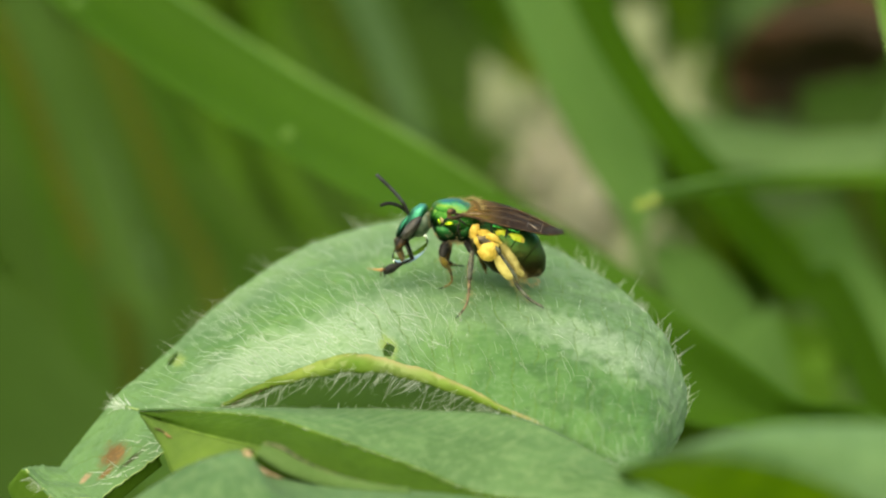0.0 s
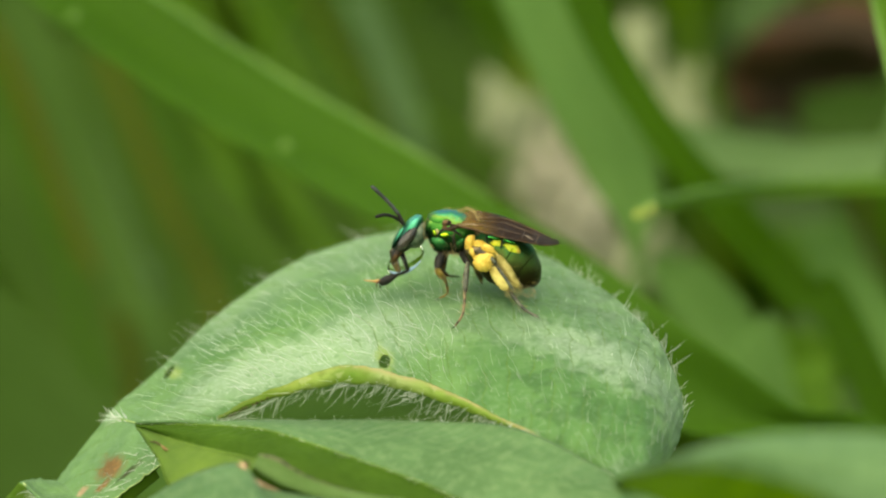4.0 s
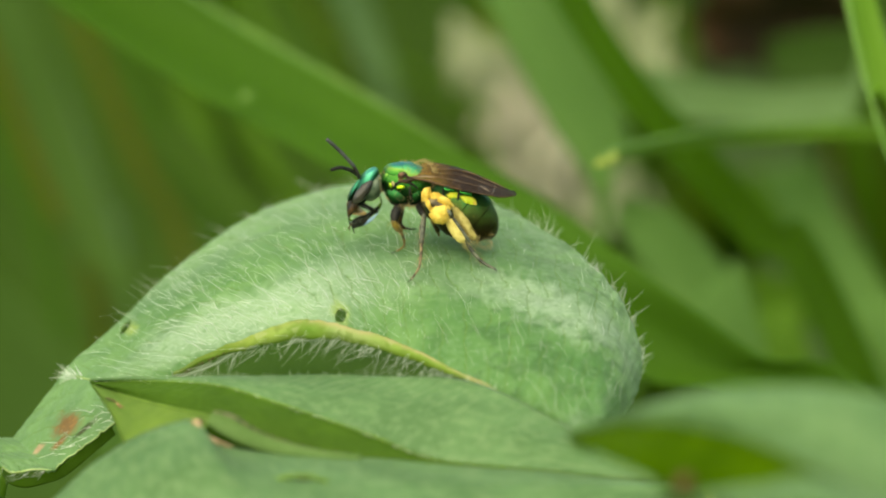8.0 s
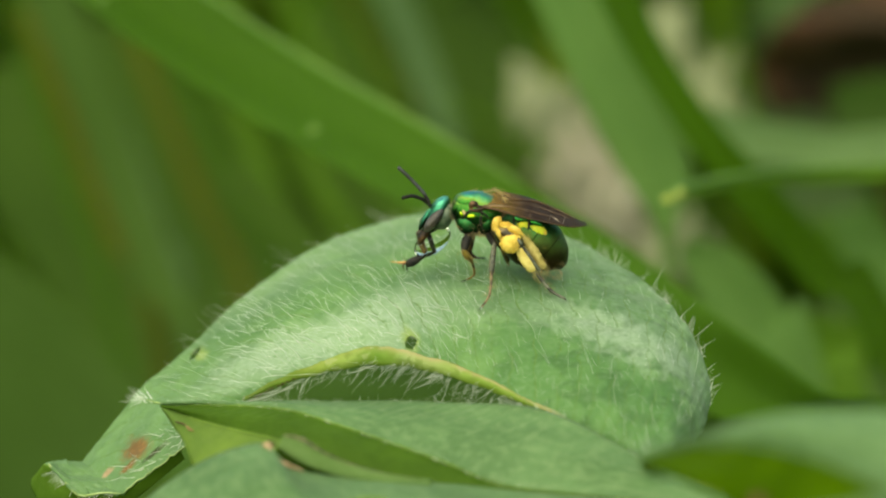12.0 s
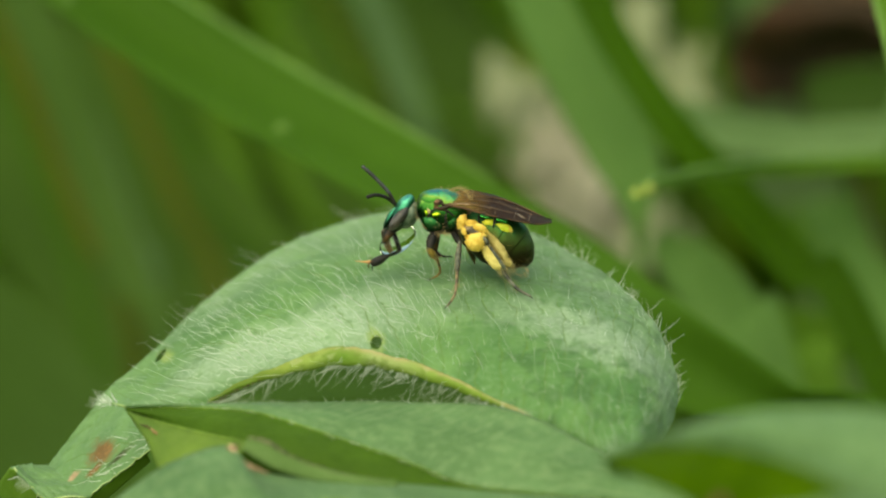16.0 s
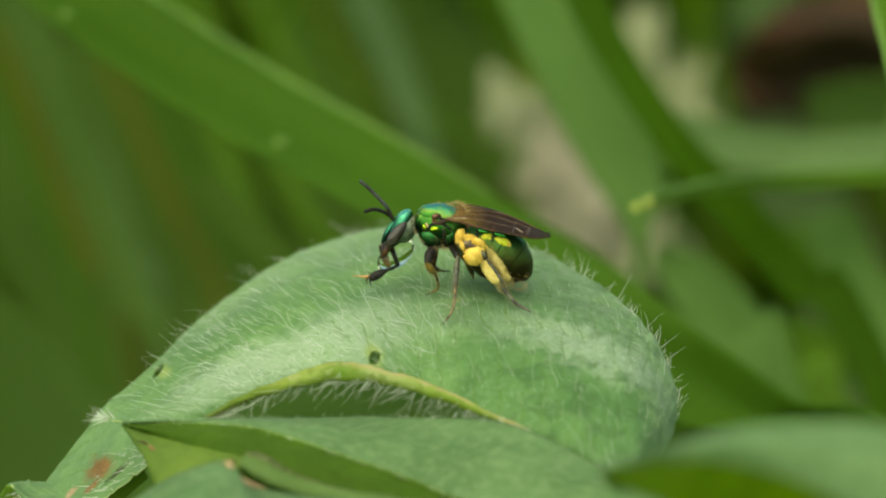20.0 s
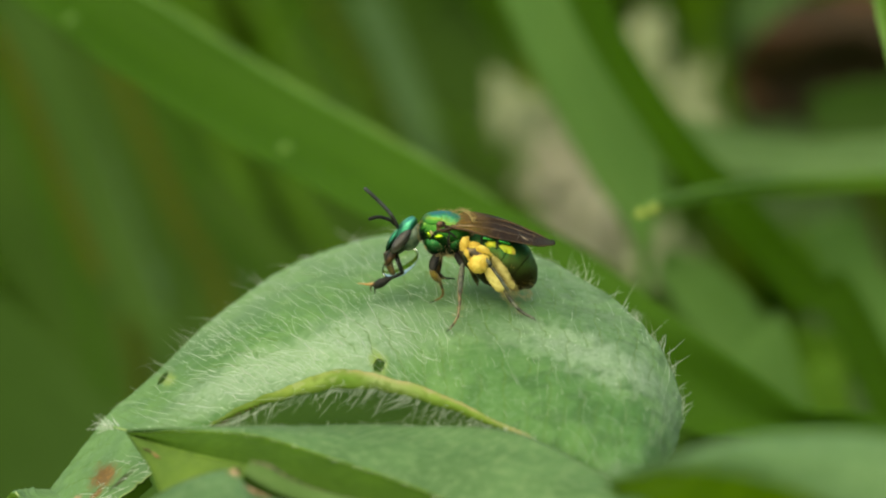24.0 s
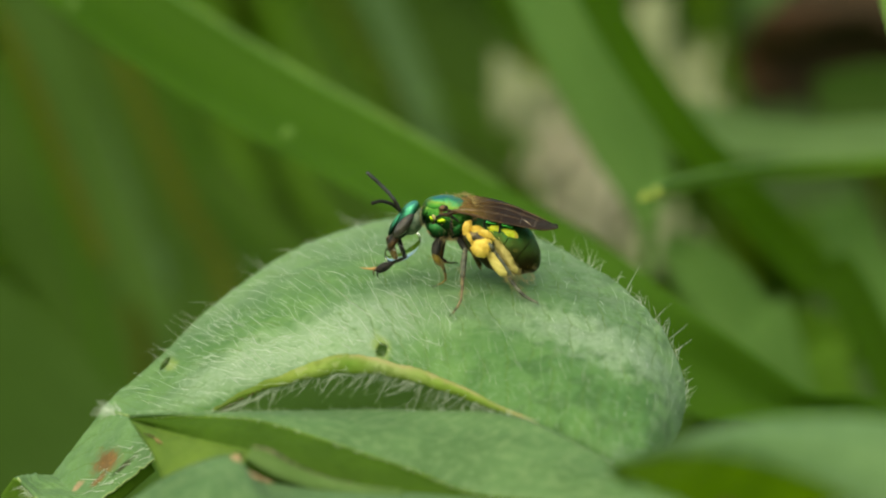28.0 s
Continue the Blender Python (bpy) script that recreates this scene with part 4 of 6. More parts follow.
blade("grass_blade", "yellow-brown withered grass blade",
      [V(-43.06, 22.9, 165), V(-38.81, 11.97, 162), V(-33.55, -0.5, 156), V(-28.68, -11, 150), at_ground(-24, 135)],
      [V(-46.49, 22.9, 165), V(-41.65, 11.97, 162), V(-36.07, -0.5, 156), V(-30.9, -11, 150), at_ground(-30, 135)], WITHERED, 0.4, rib=False)
blade("grass_blade", "yellow-green leaf low behind the clover",
      [V(31.02, -5.99, 110), V(36.06, -8.01, 110), V(38.07, -10.52, 110), V(36.2, -14.91, 106), at_ground(56, 95)],
      [V(30.52, -6.75, 110), V(31.52, -9.52, 110), V(32.03, -12.04, 110), V(31.22, -15.41, 106), at_ground(48, 95)], BLADE_TIP, 0.3, rib=False)
blade("grass_blade", "broad blurred blade low behind the leaf",
      [V(-46.76, 1.06, 112), V(-39.67, -4, 112), V(-33.09, -10.07, 112), V(-25.88, -18.08, 110), V(-18.06, -27.24, 104), at_ground(-14, 90)],
      [V(-52.57, -18.08, 110), V(-45.52, -23.11, 110), V(-39.48, -28.15, 110), V(-32.27, -32.02, 108), V(-26, -33.69, 104), at_ground(-24, 90)], BLADE_DULL, 0.4, rib=False)
blade("grass_blade", "dull green blade behind the brown leaf",
      [V(34.6, 15.3, 140), V(37.4, 16.0, 140), V(41.8, 16.4, 140), V(49.5, 14.4, 140), at_ground(70, 140)],
      [V(34.9, 11.2, 140), V(37.6, 10.9, 140), V(41.4, 10.6, 140), V(49.5, 9.0, 140), at_ground(62, 140)], BLADE_GREY, 0.4, rib=False)
blade("grass_blade", "green blade lying low under the clover",
      [V(-22.47, -11.1, 78), V(-16.81, -7.8, 76), V(-6.16, -7.85, 74), V(5.3, -9.55, 72), V(16.63, -12.68, 70), at_ground(30, 60)],
      [V(-24.22, -20.29, 56), V(-16.7, -18.22, 54), V(-5.79, -18.11, 52), V(4.99, -18.87, 50), V(14.79, -19.62, 48), at_ground(24, 44)], BLADE_UNDER, 0.5, rib=False)
blade("grass_blade", "very broad blurred leaf far behind",
      [V(-35.52, 26.99, 222), V(-29, 16.03, 220), V(-22.52, 5.15, 218), V(-14.14, -7.51, 214), at_ground(-4, 200)],
      [V(-61.8, 15.45, 222), V(-53.9, 2.62, 220), V(-46.06, -9.48, 218), V(-38.76, -20.14, 214), at_ground(-30, 200)], BLADE_DIM, 1.0, rib=False)
blade("grass_blade", "blurred leaf far behind the bee",
      [V(-14.36, 35.97, 222), V(-9.23, 24.43, 222), V(-5.36, 12.84, 220), V(-1.52, 1.33, 216), at_ground(10, 200)],
      [V(-24.62, 35.97, 222), V(-20.77, 24.43, 222), V(-18.14, 12.84, 220), V(-14.83, 1.33, 216), at_ground(2, 200)], BLADE_DIM, 1.0, rib=False)
blade("grass_blade", "blurred leaf far off among the grass",
      [V(43.09, 3.67, 190), V(45.5, -2.35, 190), V(48.91, -9.53, 188), V(53.26, -18.96, 184), at_ground(70, 170)],
      [V(35.87, 2.47, 190), V(39.48, -4.75, 190), V(42.91, -11.93, 188), V(47.32, -21.34, 184), at_ground(60, 170)], BLADE_TIP, 0.6, rib=False)
blade("grass_blade", "dim blade crossing low behind",
      [V(-23.2, 8.45, 170), V(-17.3, 2.66, 168), V(-9.8, -3.66, 166), V(-1.75, -8.72, 160), at_ground(12, 150)],
      [V(-25.5, 6.14, 170), V(-19.6, -0.79, 168), V(-13.2, -7.09, 166), V(-5.1, -12.11, 160), at_ground(4, 150)], BLADE_DIM, 0.3, rib=False)
blade("grass_blade", "broad blurred leaf far behind the flower heads",
      [V(4.97, 36.66, 232), V(9.54, 24.89, 232), V(13.41, 13.08, 230), V(16.54, -1.23, 226), at_ground(24, 210)],
      [V(-14.64, 36.66, 232), V(-9.74, 24.89, 232), V(-5.47, 13.08, 230), V(-0.26, -1.23, 226), at_ground(12, 210)], BLADE_DIM, 1.0, rib=False)
blade("grass_blade", "blurred slanting leaf far behind the clover",
      [V(-31.62, 20.97, 232), V(-23.04, 11.78, 230), V(-14.53, 2.66, 228), V(-5.41, -7.66, 224), at_ground(10, 210)],
      [V(-39.47, 12.48, 232), V(-31.51, 2.67, 230), V(-23.61, -5.77, 228), V(-15.7, -15.38, 224), at_ground(-4, 210)], BLADE_DIM, 0.8, rib=False)
blade("grass_blade", "blurred leaf far off at the brown leaf",
      [V(22.78, 25.08, 236), V(28.7, 14.55, 236), V(34.5, 4, 234), V(41.4, -7.75, 230), at_ground(52, 215)],
      [V(35.94, 27.72, 236), V(41.87, 16.52, 236), V(46.96, 5.97, 234), V(53.12, -6.44, 230), at_ground(64, 215)], BLADE_GREEN, 0.8, rib=False)
blade("grass_blade", "pale blurred blade drooping above the brown leaf",
      [V(28, 21.5, 145), V(28.5, 26, 145), V(33, 32, 145), V(45, 36, 146), V(61, 31, 148), V(78, 6, 150), at_ground(90, 152)],
      [V(29.8, 20.8, 145), V(33, 23.6, 145), V(38, 27.5, 145), V(46, 30, 146), V(58, 25.5, 148), V(73, 4, 150), at_ground(84, 152)], BLADE_GREEN, 0.4, rib=False)
for across, wide, m in ((-6, 0.8, BLADE_MID), (-2.5, 0.6, WITHERED), (1.5, 0.8, BLADE_DULL), (6, 0.9, WITHERED), (9.5, 0.9, BLADE_MID), (13.5, 1.2, BLADE_TIP), (18, 1.1, BLADE_TIP), (25, 0.8, BLADE_TIP), (30, 0.6, BLADE_MID)):
    bent = 0.10 * across
    line = [V(-45.04, 30.71, 180) + V(across - bent, 0, 0), V(-39.65, 17.12, 179) + V(across, 0, 0), V(-34.21, 3.57, 177) + V(across + bent, 0, 0), V(-29.28, -9.24, 173) + V(across + 2 * bent, 0, 0), at_ground(across - 18, 155)]
    blade("grass_blade", "narrow blurred grass blade far behind", [p + V(wide, 0, 0) for p in line], [p - V(wide, 0, 0) for p in line], m, 0.2, rib=False, n=40)
blade("grass_blade", "pale green blurred blade behind the dark one",
      [V(36.23, 3.59, 112), V(39.27, -1.47, 112), V(43.1, -8.01, 110), V(47.67, -15.91, 106), at_ground(72, 95)],
      [V(31.68, 2.58, 112), V(34.71, -2.99, 112), V(38.57, -9.52, 110), V(43.18, -17.4, 106), at_ground(64, 95)], BLADE_PALE, 0.4, rib=False)

BLADE_BLUE = blade_material("blade_bluish", (0.125, 0.225, 0.085), (0.105, 0.195, 0.07), (0.15, 0.26, 0.11), lines=10)
blade("grass_blade", "bluish-green blurred blade standing far behind",
      [V(-7.12, 28.31, 200), V(-4.18, 21.55, 200), V(-1.83, 14.74, 198), V(0.12, 6.73, 194), at_ground(14, 180)],
      [V(-10.93, 28.31, 200), V(-7.74, 21.55, 200), V(-5.02, 14.74, 198), V(-2.43, 6.73, 194), at_ground(6, 180)], BLADE_BLUE, 0.6, rib=False)
blade("grass_blade", "thin withered stalk-like blade far behind",
      [V(-13.72, 27.74, 190), V(-10.71, 22.33, 190), V(-8.03, 16.84, 188), V(-4.99, 8.38, 184), at_ground(6, 172)],
      [V(-14.80, 27.74, 190), V(-11.68, 22.33, 190), V(-8.87, 16.84, 188), V(-5.71, 8.38, 184), at_ground(3, 172)], WITHERED, 0.3, rib=False)
blade("grass_blade", "bluish-green blurred blade slanting behind the clover",
      [V(-40.84, 25.93, 158), V(-37.13, 18.06, 158), V(-33.49, 9.58, 156), V(-29.87, 0.61, 152), V(-26.85, -8.75, 148), at_ground(-22, 136)],
      [V(-44.10, 25.93, 158), V(-40.05, 18.06, 158), V(-36.07, 9.58, 156), V(-32.09, 0.61, 152), V(-28.72, -8.75, 148), at_ground(-28, 136)], BLADE_BLUE, 0.5, rib=False)

part("gall", lump(V(-12.57, 8.19, 56.5), Vector((1, 0, 0.4)), 0.6, 0.45, 0.25, 0.12), FLECK, bpy.data.objects["grass_blade"], "pale yellowish fleck")
part("gall", lump(V(-29.65, 18.48, 62.5), Vector((1, 0, 0.4)), 0.55, 0.4, 0.25, 0.12), FLECK, bpy.data.objects["grass_blade"], "pale yellowish fleck")

# dry flower heads and a dead leaf, far out of focus
for nm, label, m, spots in (
        ("dry_flower", "withered beige flower head", DRY, [(V(12.42, 6.38, 168), 4.6, 5.0), (V(10.9, 9.4, 168), 2.2, 2.4), (V(14.71, 2.36, 168), 4.4, 4.4)]),
        ("dry_flower", "withered grey flower head", DRY_GREY, [(V(7.53, 14.43, 168), 2.8, 2.6), (V(9.54, 11.84, 168), 2.2, 2.8), (V(20.75, -0.52, 168), 3.4, 3.0)]),
        ("dry_flower", "pale cream withered seed head", DRY_CREAM, [(V(20.58, 20.41, 168), 1.4, 3.6), (V(24.60, 15.46, 168), 1.9, 3.0), (V(26.21, 13.16, 168), 1.6, 2.0)])):
    c = spots[0][0]
    ob = thing(nm, Vector((c.x, c.y, GROUND)), label, "flower", "dry flower heads")
    for p, a, b in spots:
        for k in range(36):
            q = p + V(rng.gauss(0, 0.52 * a), rng.gauss(0, 0.52 * b), rng.uniform(-4, 8))
            part("petal", lump(q, Vector((rng.uniform(-0.8, 0.8), 0.2, 1)), rng.uniform(1.0, 2.3), rng.uniform(0.45, 0.9), 0.4, 0.4, 500, 2), m, ob)
    part("stalk", tube([c, c + Vector((0.003, 0, -0.03)), Vector((c.x, c.y, GROUND - 0.002))], [0.5, 0.6, 0.7], 7, 14), BLADE_EDGE, ob, "green stalk")

dead = thing("dead_leaf", at_ground(48, 158), "dark brown curled dead leaf caught in the grass", "leaf")
part("lamina", loft([[V(30.7, 25.2, 172), V(35.3, 26.2, 174), V(41.0, 26.3, 175), V(51.3, 26.0, 176)],
                     [V(29.5, 20.9, 155), V(35.7, 21.6, 157), V(42.3, 21.9, 159), V(52.8, 21.4, 160)],
                     [V(28.7, 17.2, 163), V(34.9, 18.5, 166), V(42.5, 19.2, 168), V(52.9, 18.7, 168)],
                     [V(31.0, 12.7, 164), V(37.1, 13.1, 167), V(43.1, 13.7, 169), V(53.3, 13.7, 169)]], 40, 30, wave=2.0), DEAD, dead, thick=0.3)
part("leaf_stalk", tube([V(40.72, 13.99, 163), V(48, -20, 162), at_ground(48, 160)], [0.25, 0.25, 0.3], 7, 14), DEAD, dead, "brown stalk")


# ---- the meadow: grass that nobody could count ----
def meadow(name, label, count, colours, seed, tall, wide, place):
    r = random.Random(seed)
    verts, faces = [], []
    for k in range(count):
        x, y = place(r)
        h, w = r.uniform(*tall), r.uniform(*wide)
        lean, turn = r.uniform(0.1, 0.9), r.uniform(0, 6.283)
        face = turn + 1.57 + r.uniform(-0.6, 0.6)
        side = Vector((math.cos(face), math.sin(face), 0))
        base = len(verts)
        for j in range(7):
            f = j / 6
            c = Vector((x + math.cos(turn) * lean * h * f * f, y + math.sin(turn) * lean * h * f * f, GROUND - 0.002 + h * (f - 0.25 * lean * f * f)))
            ww = w * (1 - f ** 2.5) * 0.5 + 0.0001
            back_set = Vector((side.y, -side.x, 0)) * ww * 0.5
            verts += [c - side * ww, c + back_set, c + side * ww]
        for j in range(6):
            a = base + j * 3
            faces += [(a, a + 1, a + 4, a + 3), (a + 1, a + 2, a + 5, a + 4)]
    mesh = bpy.data.meshes.new(name)
    mesh.from_pydata(verts, [], faces)
    mesh.shade_smooth()
    mesh.materials.append(colours)
    ob = new(name, mesh)
    return tagged(ob, label, "grass", kind="stuff")


def meadow_material():
    m, t, bsdf, out = shader("meadow_grass")
    geo = t.nodes.new("ShaderNodeNewGeometry")
    ramp = t.nodes.new("ShaderNodeValToRGB")
    t.links.new(geo.outputs["Random Per Island"], ramp.inputs[0])
    el = ramp.color_ramp.elements
    el[0].color, el[1].color = (0.08, 0.18, 0.012, 1), (0.21, 0.37, 0.07, 1)
    for pos, c in ((0.35, (0.115, 0.25, 0.014)), (0.6, (0.15, 0.31, 0.018)), (0.8, (0.195, 0.265, 0.02))):
        el.new(pos).color = (*c, 1)
    col = mix(t, span(t, grain(t, 90), 0.4, 0.7, 0, 0.5), ramp.outputs[0], (0.10, 0.205, 0.014))
    t.links.new(col, bsdf.inputs["Base Color"])
    bsdf.inputs["Roughness"].default_value = 0.5
    thin(t, bsdf, out, col, 0.5)
    return m


MEADOW = meadow_material()


def behind(r):
    """A spot in the thick grass behind the clover, thinning to its sides."""
    return r.gauss(0, 0.19), 0.235 + abs(r.gauss(0, 0.30))


def far_off(r):
    """A spot in the taller grass farther away."""
    return r.gauss(0, 0.62), 0.60 + abs(r.gauss(0, 0.85))


def around(r):
    """A spot in the field all round, thinning outwards, clear of the clover and of the view over it."""
    while True:
        x, y = r.gauss(0, 1.5), r.gauss(0.2, 1.7)
        if y > 0.15 and abs(x) < 0.25 + 0.12 * y:
            continue
        if abs(x) > 0.35 or y < -0.9:
            return x, y


def close_by(r):
    """A spot on the low turf between the camera and the clover."""
    while True:
        x, y = r.gauss(0, 0.28), r.gauss(-0.35, 0.32)
        if y < 0.06:
            return x, y


meadow("meadow_grass", "dense blurred green grass behind the clover", 2200, MEADOW, 3, (0.08, 0.19), (0.004, 0.011), behind)
meadow("distant_grass", "tall green grass farther off", 5500, MEADOW, 5, (0.12, 0.3), (0.004, 0.009), far_off)
meadow("surrounding_grass", "green grass all around the clover", 11000, MEADOW, 9, (0.05, 0.2), (0.004, 0.010), around)
meadow("low_turf", "short green turf round the clover stalks", 5000, MEADOW, 13, (0.012, 0.04), (0.002, 0.005), close_by)

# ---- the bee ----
# cuticle ramps: from painted shade underneath to painted sheen on top
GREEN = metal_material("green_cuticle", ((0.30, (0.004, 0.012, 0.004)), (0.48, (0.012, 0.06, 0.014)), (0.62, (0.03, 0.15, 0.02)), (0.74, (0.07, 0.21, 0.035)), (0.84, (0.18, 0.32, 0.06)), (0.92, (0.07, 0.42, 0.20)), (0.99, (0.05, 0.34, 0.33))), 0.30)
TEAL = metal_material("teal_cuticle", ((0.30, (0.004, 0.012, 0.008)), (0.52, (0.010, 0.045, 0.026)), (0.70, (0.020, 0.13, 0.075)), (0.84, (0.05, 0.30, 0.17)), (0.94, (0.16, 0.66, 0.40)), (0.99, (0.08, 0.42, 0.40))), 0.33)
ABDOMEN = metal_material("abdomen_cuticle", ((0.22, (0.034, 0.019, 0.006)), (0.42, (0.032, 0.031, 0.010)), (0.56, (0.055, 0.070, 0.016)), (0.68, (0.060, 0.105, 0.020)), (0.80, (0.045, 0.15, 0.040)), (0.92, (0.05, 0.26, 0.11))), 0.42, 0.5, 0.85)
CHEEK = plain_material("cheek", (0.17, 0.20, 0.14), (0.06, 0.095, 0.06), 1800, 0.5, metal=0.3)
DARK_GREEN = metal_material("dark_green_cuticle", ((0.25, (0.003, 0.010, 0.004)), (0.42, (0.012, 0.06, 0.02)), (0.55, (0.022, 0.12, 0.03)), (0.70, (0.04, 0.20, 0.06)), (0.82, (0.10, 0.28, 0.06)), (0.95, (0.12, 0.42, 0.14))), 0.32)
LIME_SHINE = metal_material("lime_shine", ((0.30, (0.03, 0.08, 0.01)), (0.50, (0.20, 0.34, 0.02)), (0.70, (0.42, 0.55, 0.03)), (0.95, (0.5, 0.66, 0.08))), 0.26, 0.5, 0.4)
CAP = metal_material("green_gloss_cap", ((0.30, (0.006, 0.05, 0.012)), (0.55, (0.05, 0.34, 0.05)), (0.75, (0.10, 0.60, 0.14)), (0.95, (0.08, 0.55, 0.42))), 0.22, 0.3, 0.3)
EYE = plain_material("eye", (0.060, 0.047, 0.040), (0.020, 0.019, 0.018), 1000, 0.22, spec=0.5)
BLACK = plain_material("black_chitin", (0.008, 0.008, 0.008), (0.024, 0.02, 0.016), 2500, 0.45, spec=0.2)
BROWN = plain_material("brown_chitin", (0.10, 0.05, 0.02), (0.02, 0.012, 0.007), 1800, 0.4, spec=0.2)
TAN = plain_material("tan_chitin", (0.23, 0.165, 0.085), (0.05, 0.036, 0.02), 2100, 0.5)
GREY = plain_material("grey_chitin", (0.13, 0.132, 0.092), (0.022, 0.022, 0.016), 2300, 0.55)
HONEY = plain_material("honey_chitin", (0.22, 0.145, 0.028), (0.03, 0.02, 0.008), 1700, 0.35)
MOUTH = plain_material("mouthpart", (0.20, 0.12, 0.045), (0.03, 0.022, 0.012), 900, 0.35)
FLAGELLUM = plain_material("antenna_grey", (0.052, 0.057, 0.058), (0.018, 0.019, 0.020), 1500, 0.5)
AMBER = plain_material("amber_tongue", (0.55, 0.32, 0.12), (0.42, 0.22, 0.08), 1500, 0.4)
POLLEN = plain_material("pollen", (0.83, 0.60, 0.14), (0.64, 0.41, 0.07), 1800, 0.9, bump=0.7, depth=0.00004)
POLLEN_DULL = plain_material("dull_pollen", (0.56, 0.45, 0.16), (0.36, 0.28, 0.08), 1900, 0.9, bump=0.8, depth=0.00005)
POLLEN_PALE = plain_material("pale_pollen", (0.80, 0.66, 0.24), (0.60, 0.46, 0.13), 1500, 0.9, bump=0.7, depth=0.00004)
RUDDY = plain_material("ruddy_chitin", (0.34, 0.17, 0.12), (0.20, 0.09, 0.05), 1800, 0.3)
DOWN = plain_material("body_down", (0.55, 0.42, 0.20), (0.40, 0.30, 0.14), 800, 0.6)


def wing_material():
    m, t, bsdf, out = shader("wing_membrane")
    co = t.nodes.new("ShaderNodeTexCoord")
    sep = t.nodes.new("ShaderNodeSeparateXYZ")
    t.links.new(co.outputs["UV"], sep.inputs[0])
    run = span(t, sep.outputs[0], 0.10, 0.46)
    col = mix(t, run, (0.30, 0.17, 0.045), (0.020, 0.009, 0.005))
    col = mix(t, span(t, grain(t, 3.0, 3, "UV", (3, 10, 1)), 0.46, 0.66, 0, 0.32), col, (0.10, 0.058, 0.03))
    t.links.new(col, bsdf.inputs["Base Color"])
    bsdf.inputs["Roughness"].default_value = 0.34
    bsdf.inputs["Specular IOR Level"].default_value = 0.10
    t.links.new(span(t, sep.outputs[0], 0.10, 0.5, 0.34, 0.90), bsdf.inputs["Alpha"])
    relief(t, bsdf, grain(t, 3.0, 3, "UV", (6, 14, 1)), 0.6, 0.0001)
    return m


def nectar_material():
    m, t, bsdf, out = shader("nectar")
    bsdf.inputs["Base Color"].default_value = (0.97, 0.98, 0.88, 1)
    bsdf.inputs["Transmission Weight"].default_value = 1.0
    bsdf.inputs["Roughness"].default_value = 0.02
    bsdf.inputs["IOR"].default_value = 1.34
    return m


VEIN = plain_material("wing_vein", (0.13, 0.075, 0.035), (0.06, 0.035, 0.018), 700, 0.25)
# GLINT: pale colour that paints reflections on the wing
GLINT = plain_material("wing_glint", (0.46, 0.37, 0.29), (0.22, 0.15, 0.09), 900, 0.2)
WING, NECTAR = wing_material(), nectar_material()
bee = thing("green_sweat_bee", V(2.04, -1.05, -4), "metallic green sweat bee loaded with yellow pollen, standing on the leaf", "bee")

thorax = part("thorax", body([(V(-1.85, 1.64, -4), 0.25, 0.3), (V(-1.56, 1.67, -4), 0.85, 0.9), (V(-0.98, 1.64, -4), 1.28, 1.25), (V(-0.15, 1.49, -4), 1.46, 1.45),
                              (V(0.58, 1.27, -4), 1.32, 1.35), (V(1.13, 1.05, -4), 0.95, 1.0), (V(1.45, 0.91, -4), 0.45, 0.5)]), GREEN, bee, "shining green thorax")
part("scutum", lump(V(-0.58, 2.07, -4), Vector((1, 0, -0.10)), 1.22, 0.84, 1.24, 0.05, 1500, 4), GREEN, bee, "blue-green back plate with a golden rim")
part("pronotum", lump(V(-1.45, 1.93, -4), Vector((0.5, 0, 1)), 0.80, 0.34, 1.00, 0.08, 1600, 4), GREEN, bee, "green collar behind the head")
part("scutellum", lump(V(0.69, 2.33, -4), Vector((1, 0, -0.3)), 0.62, 0.34, 0.75, 0.05, 1500, 3), GREEN, bee, "green rear back plate")
part("side_plate", lump(V(-0.65, 0.83, -4.66), Vector((1, 0, 0.1)), 0.86, 0.76, 0.58, 0.05, 1700, 4), DARK_GREEN, bee, "pitted dark green side plate")
part("side_plate", lump(V(0.44, 0.83, -4.75), Vector((0.3, 0, 1)), 0.80, 0.55, 0.55, 0.05, 1700, 4), DARK_GREEN, bee, "dark green side plate")
part("suture", tube([V(-1.16, 1.05, -5.1), V(-0.69, 1.59, -5.36), V(0.04, 1.56, -5.45), V(0.58, 1.19, -5.35)], [0.04, 0.09, 0.10, 0.05], 7, 24), BLACK, bee, "black groove under the wing base")
part("suture", tube([V(0.14, 1.63, -5.4), V(0.04, 0.94, -5.42), V(0.22, 0.33, -5.2)], [0.05, 0.07, 0.03], 7, 18), BLACK, bee, "black groove between the side plates")
part("collar_lobe", lump(V(-0.98, 1.45, -5.2), Vector((0.5, 0, -1)), 0.26, 0.10, 0.09, 0.04, 2200), DOWN, bee, "pale golden collar lobe")
part("neck", tube([V(-2.25, 1.56, -4), V(-1.67, 1.53, -4)], [0.42, 0.55], 12, 8), BLACK, bee)
tegula = part("tegula", lump(V(-0.43, 2.03, -5.30), Vector((1, 0, 0.25)), 0.36, 0.25, 0.13, 0.06, 2000), BROWN, bee, "brown wing base plate")
# a lighter reddish lump carries the plate's pinkish highlight as colour
part("tegula_spot", lump(V(-0.51, 2.13, -5.42), Vector((1, 0, 0.25)), 0.17, 0.11, 0.05, 0.03, 2000, 2), RUDDY, tegula, "reddish middle of the plate with its pink highlight painted in")
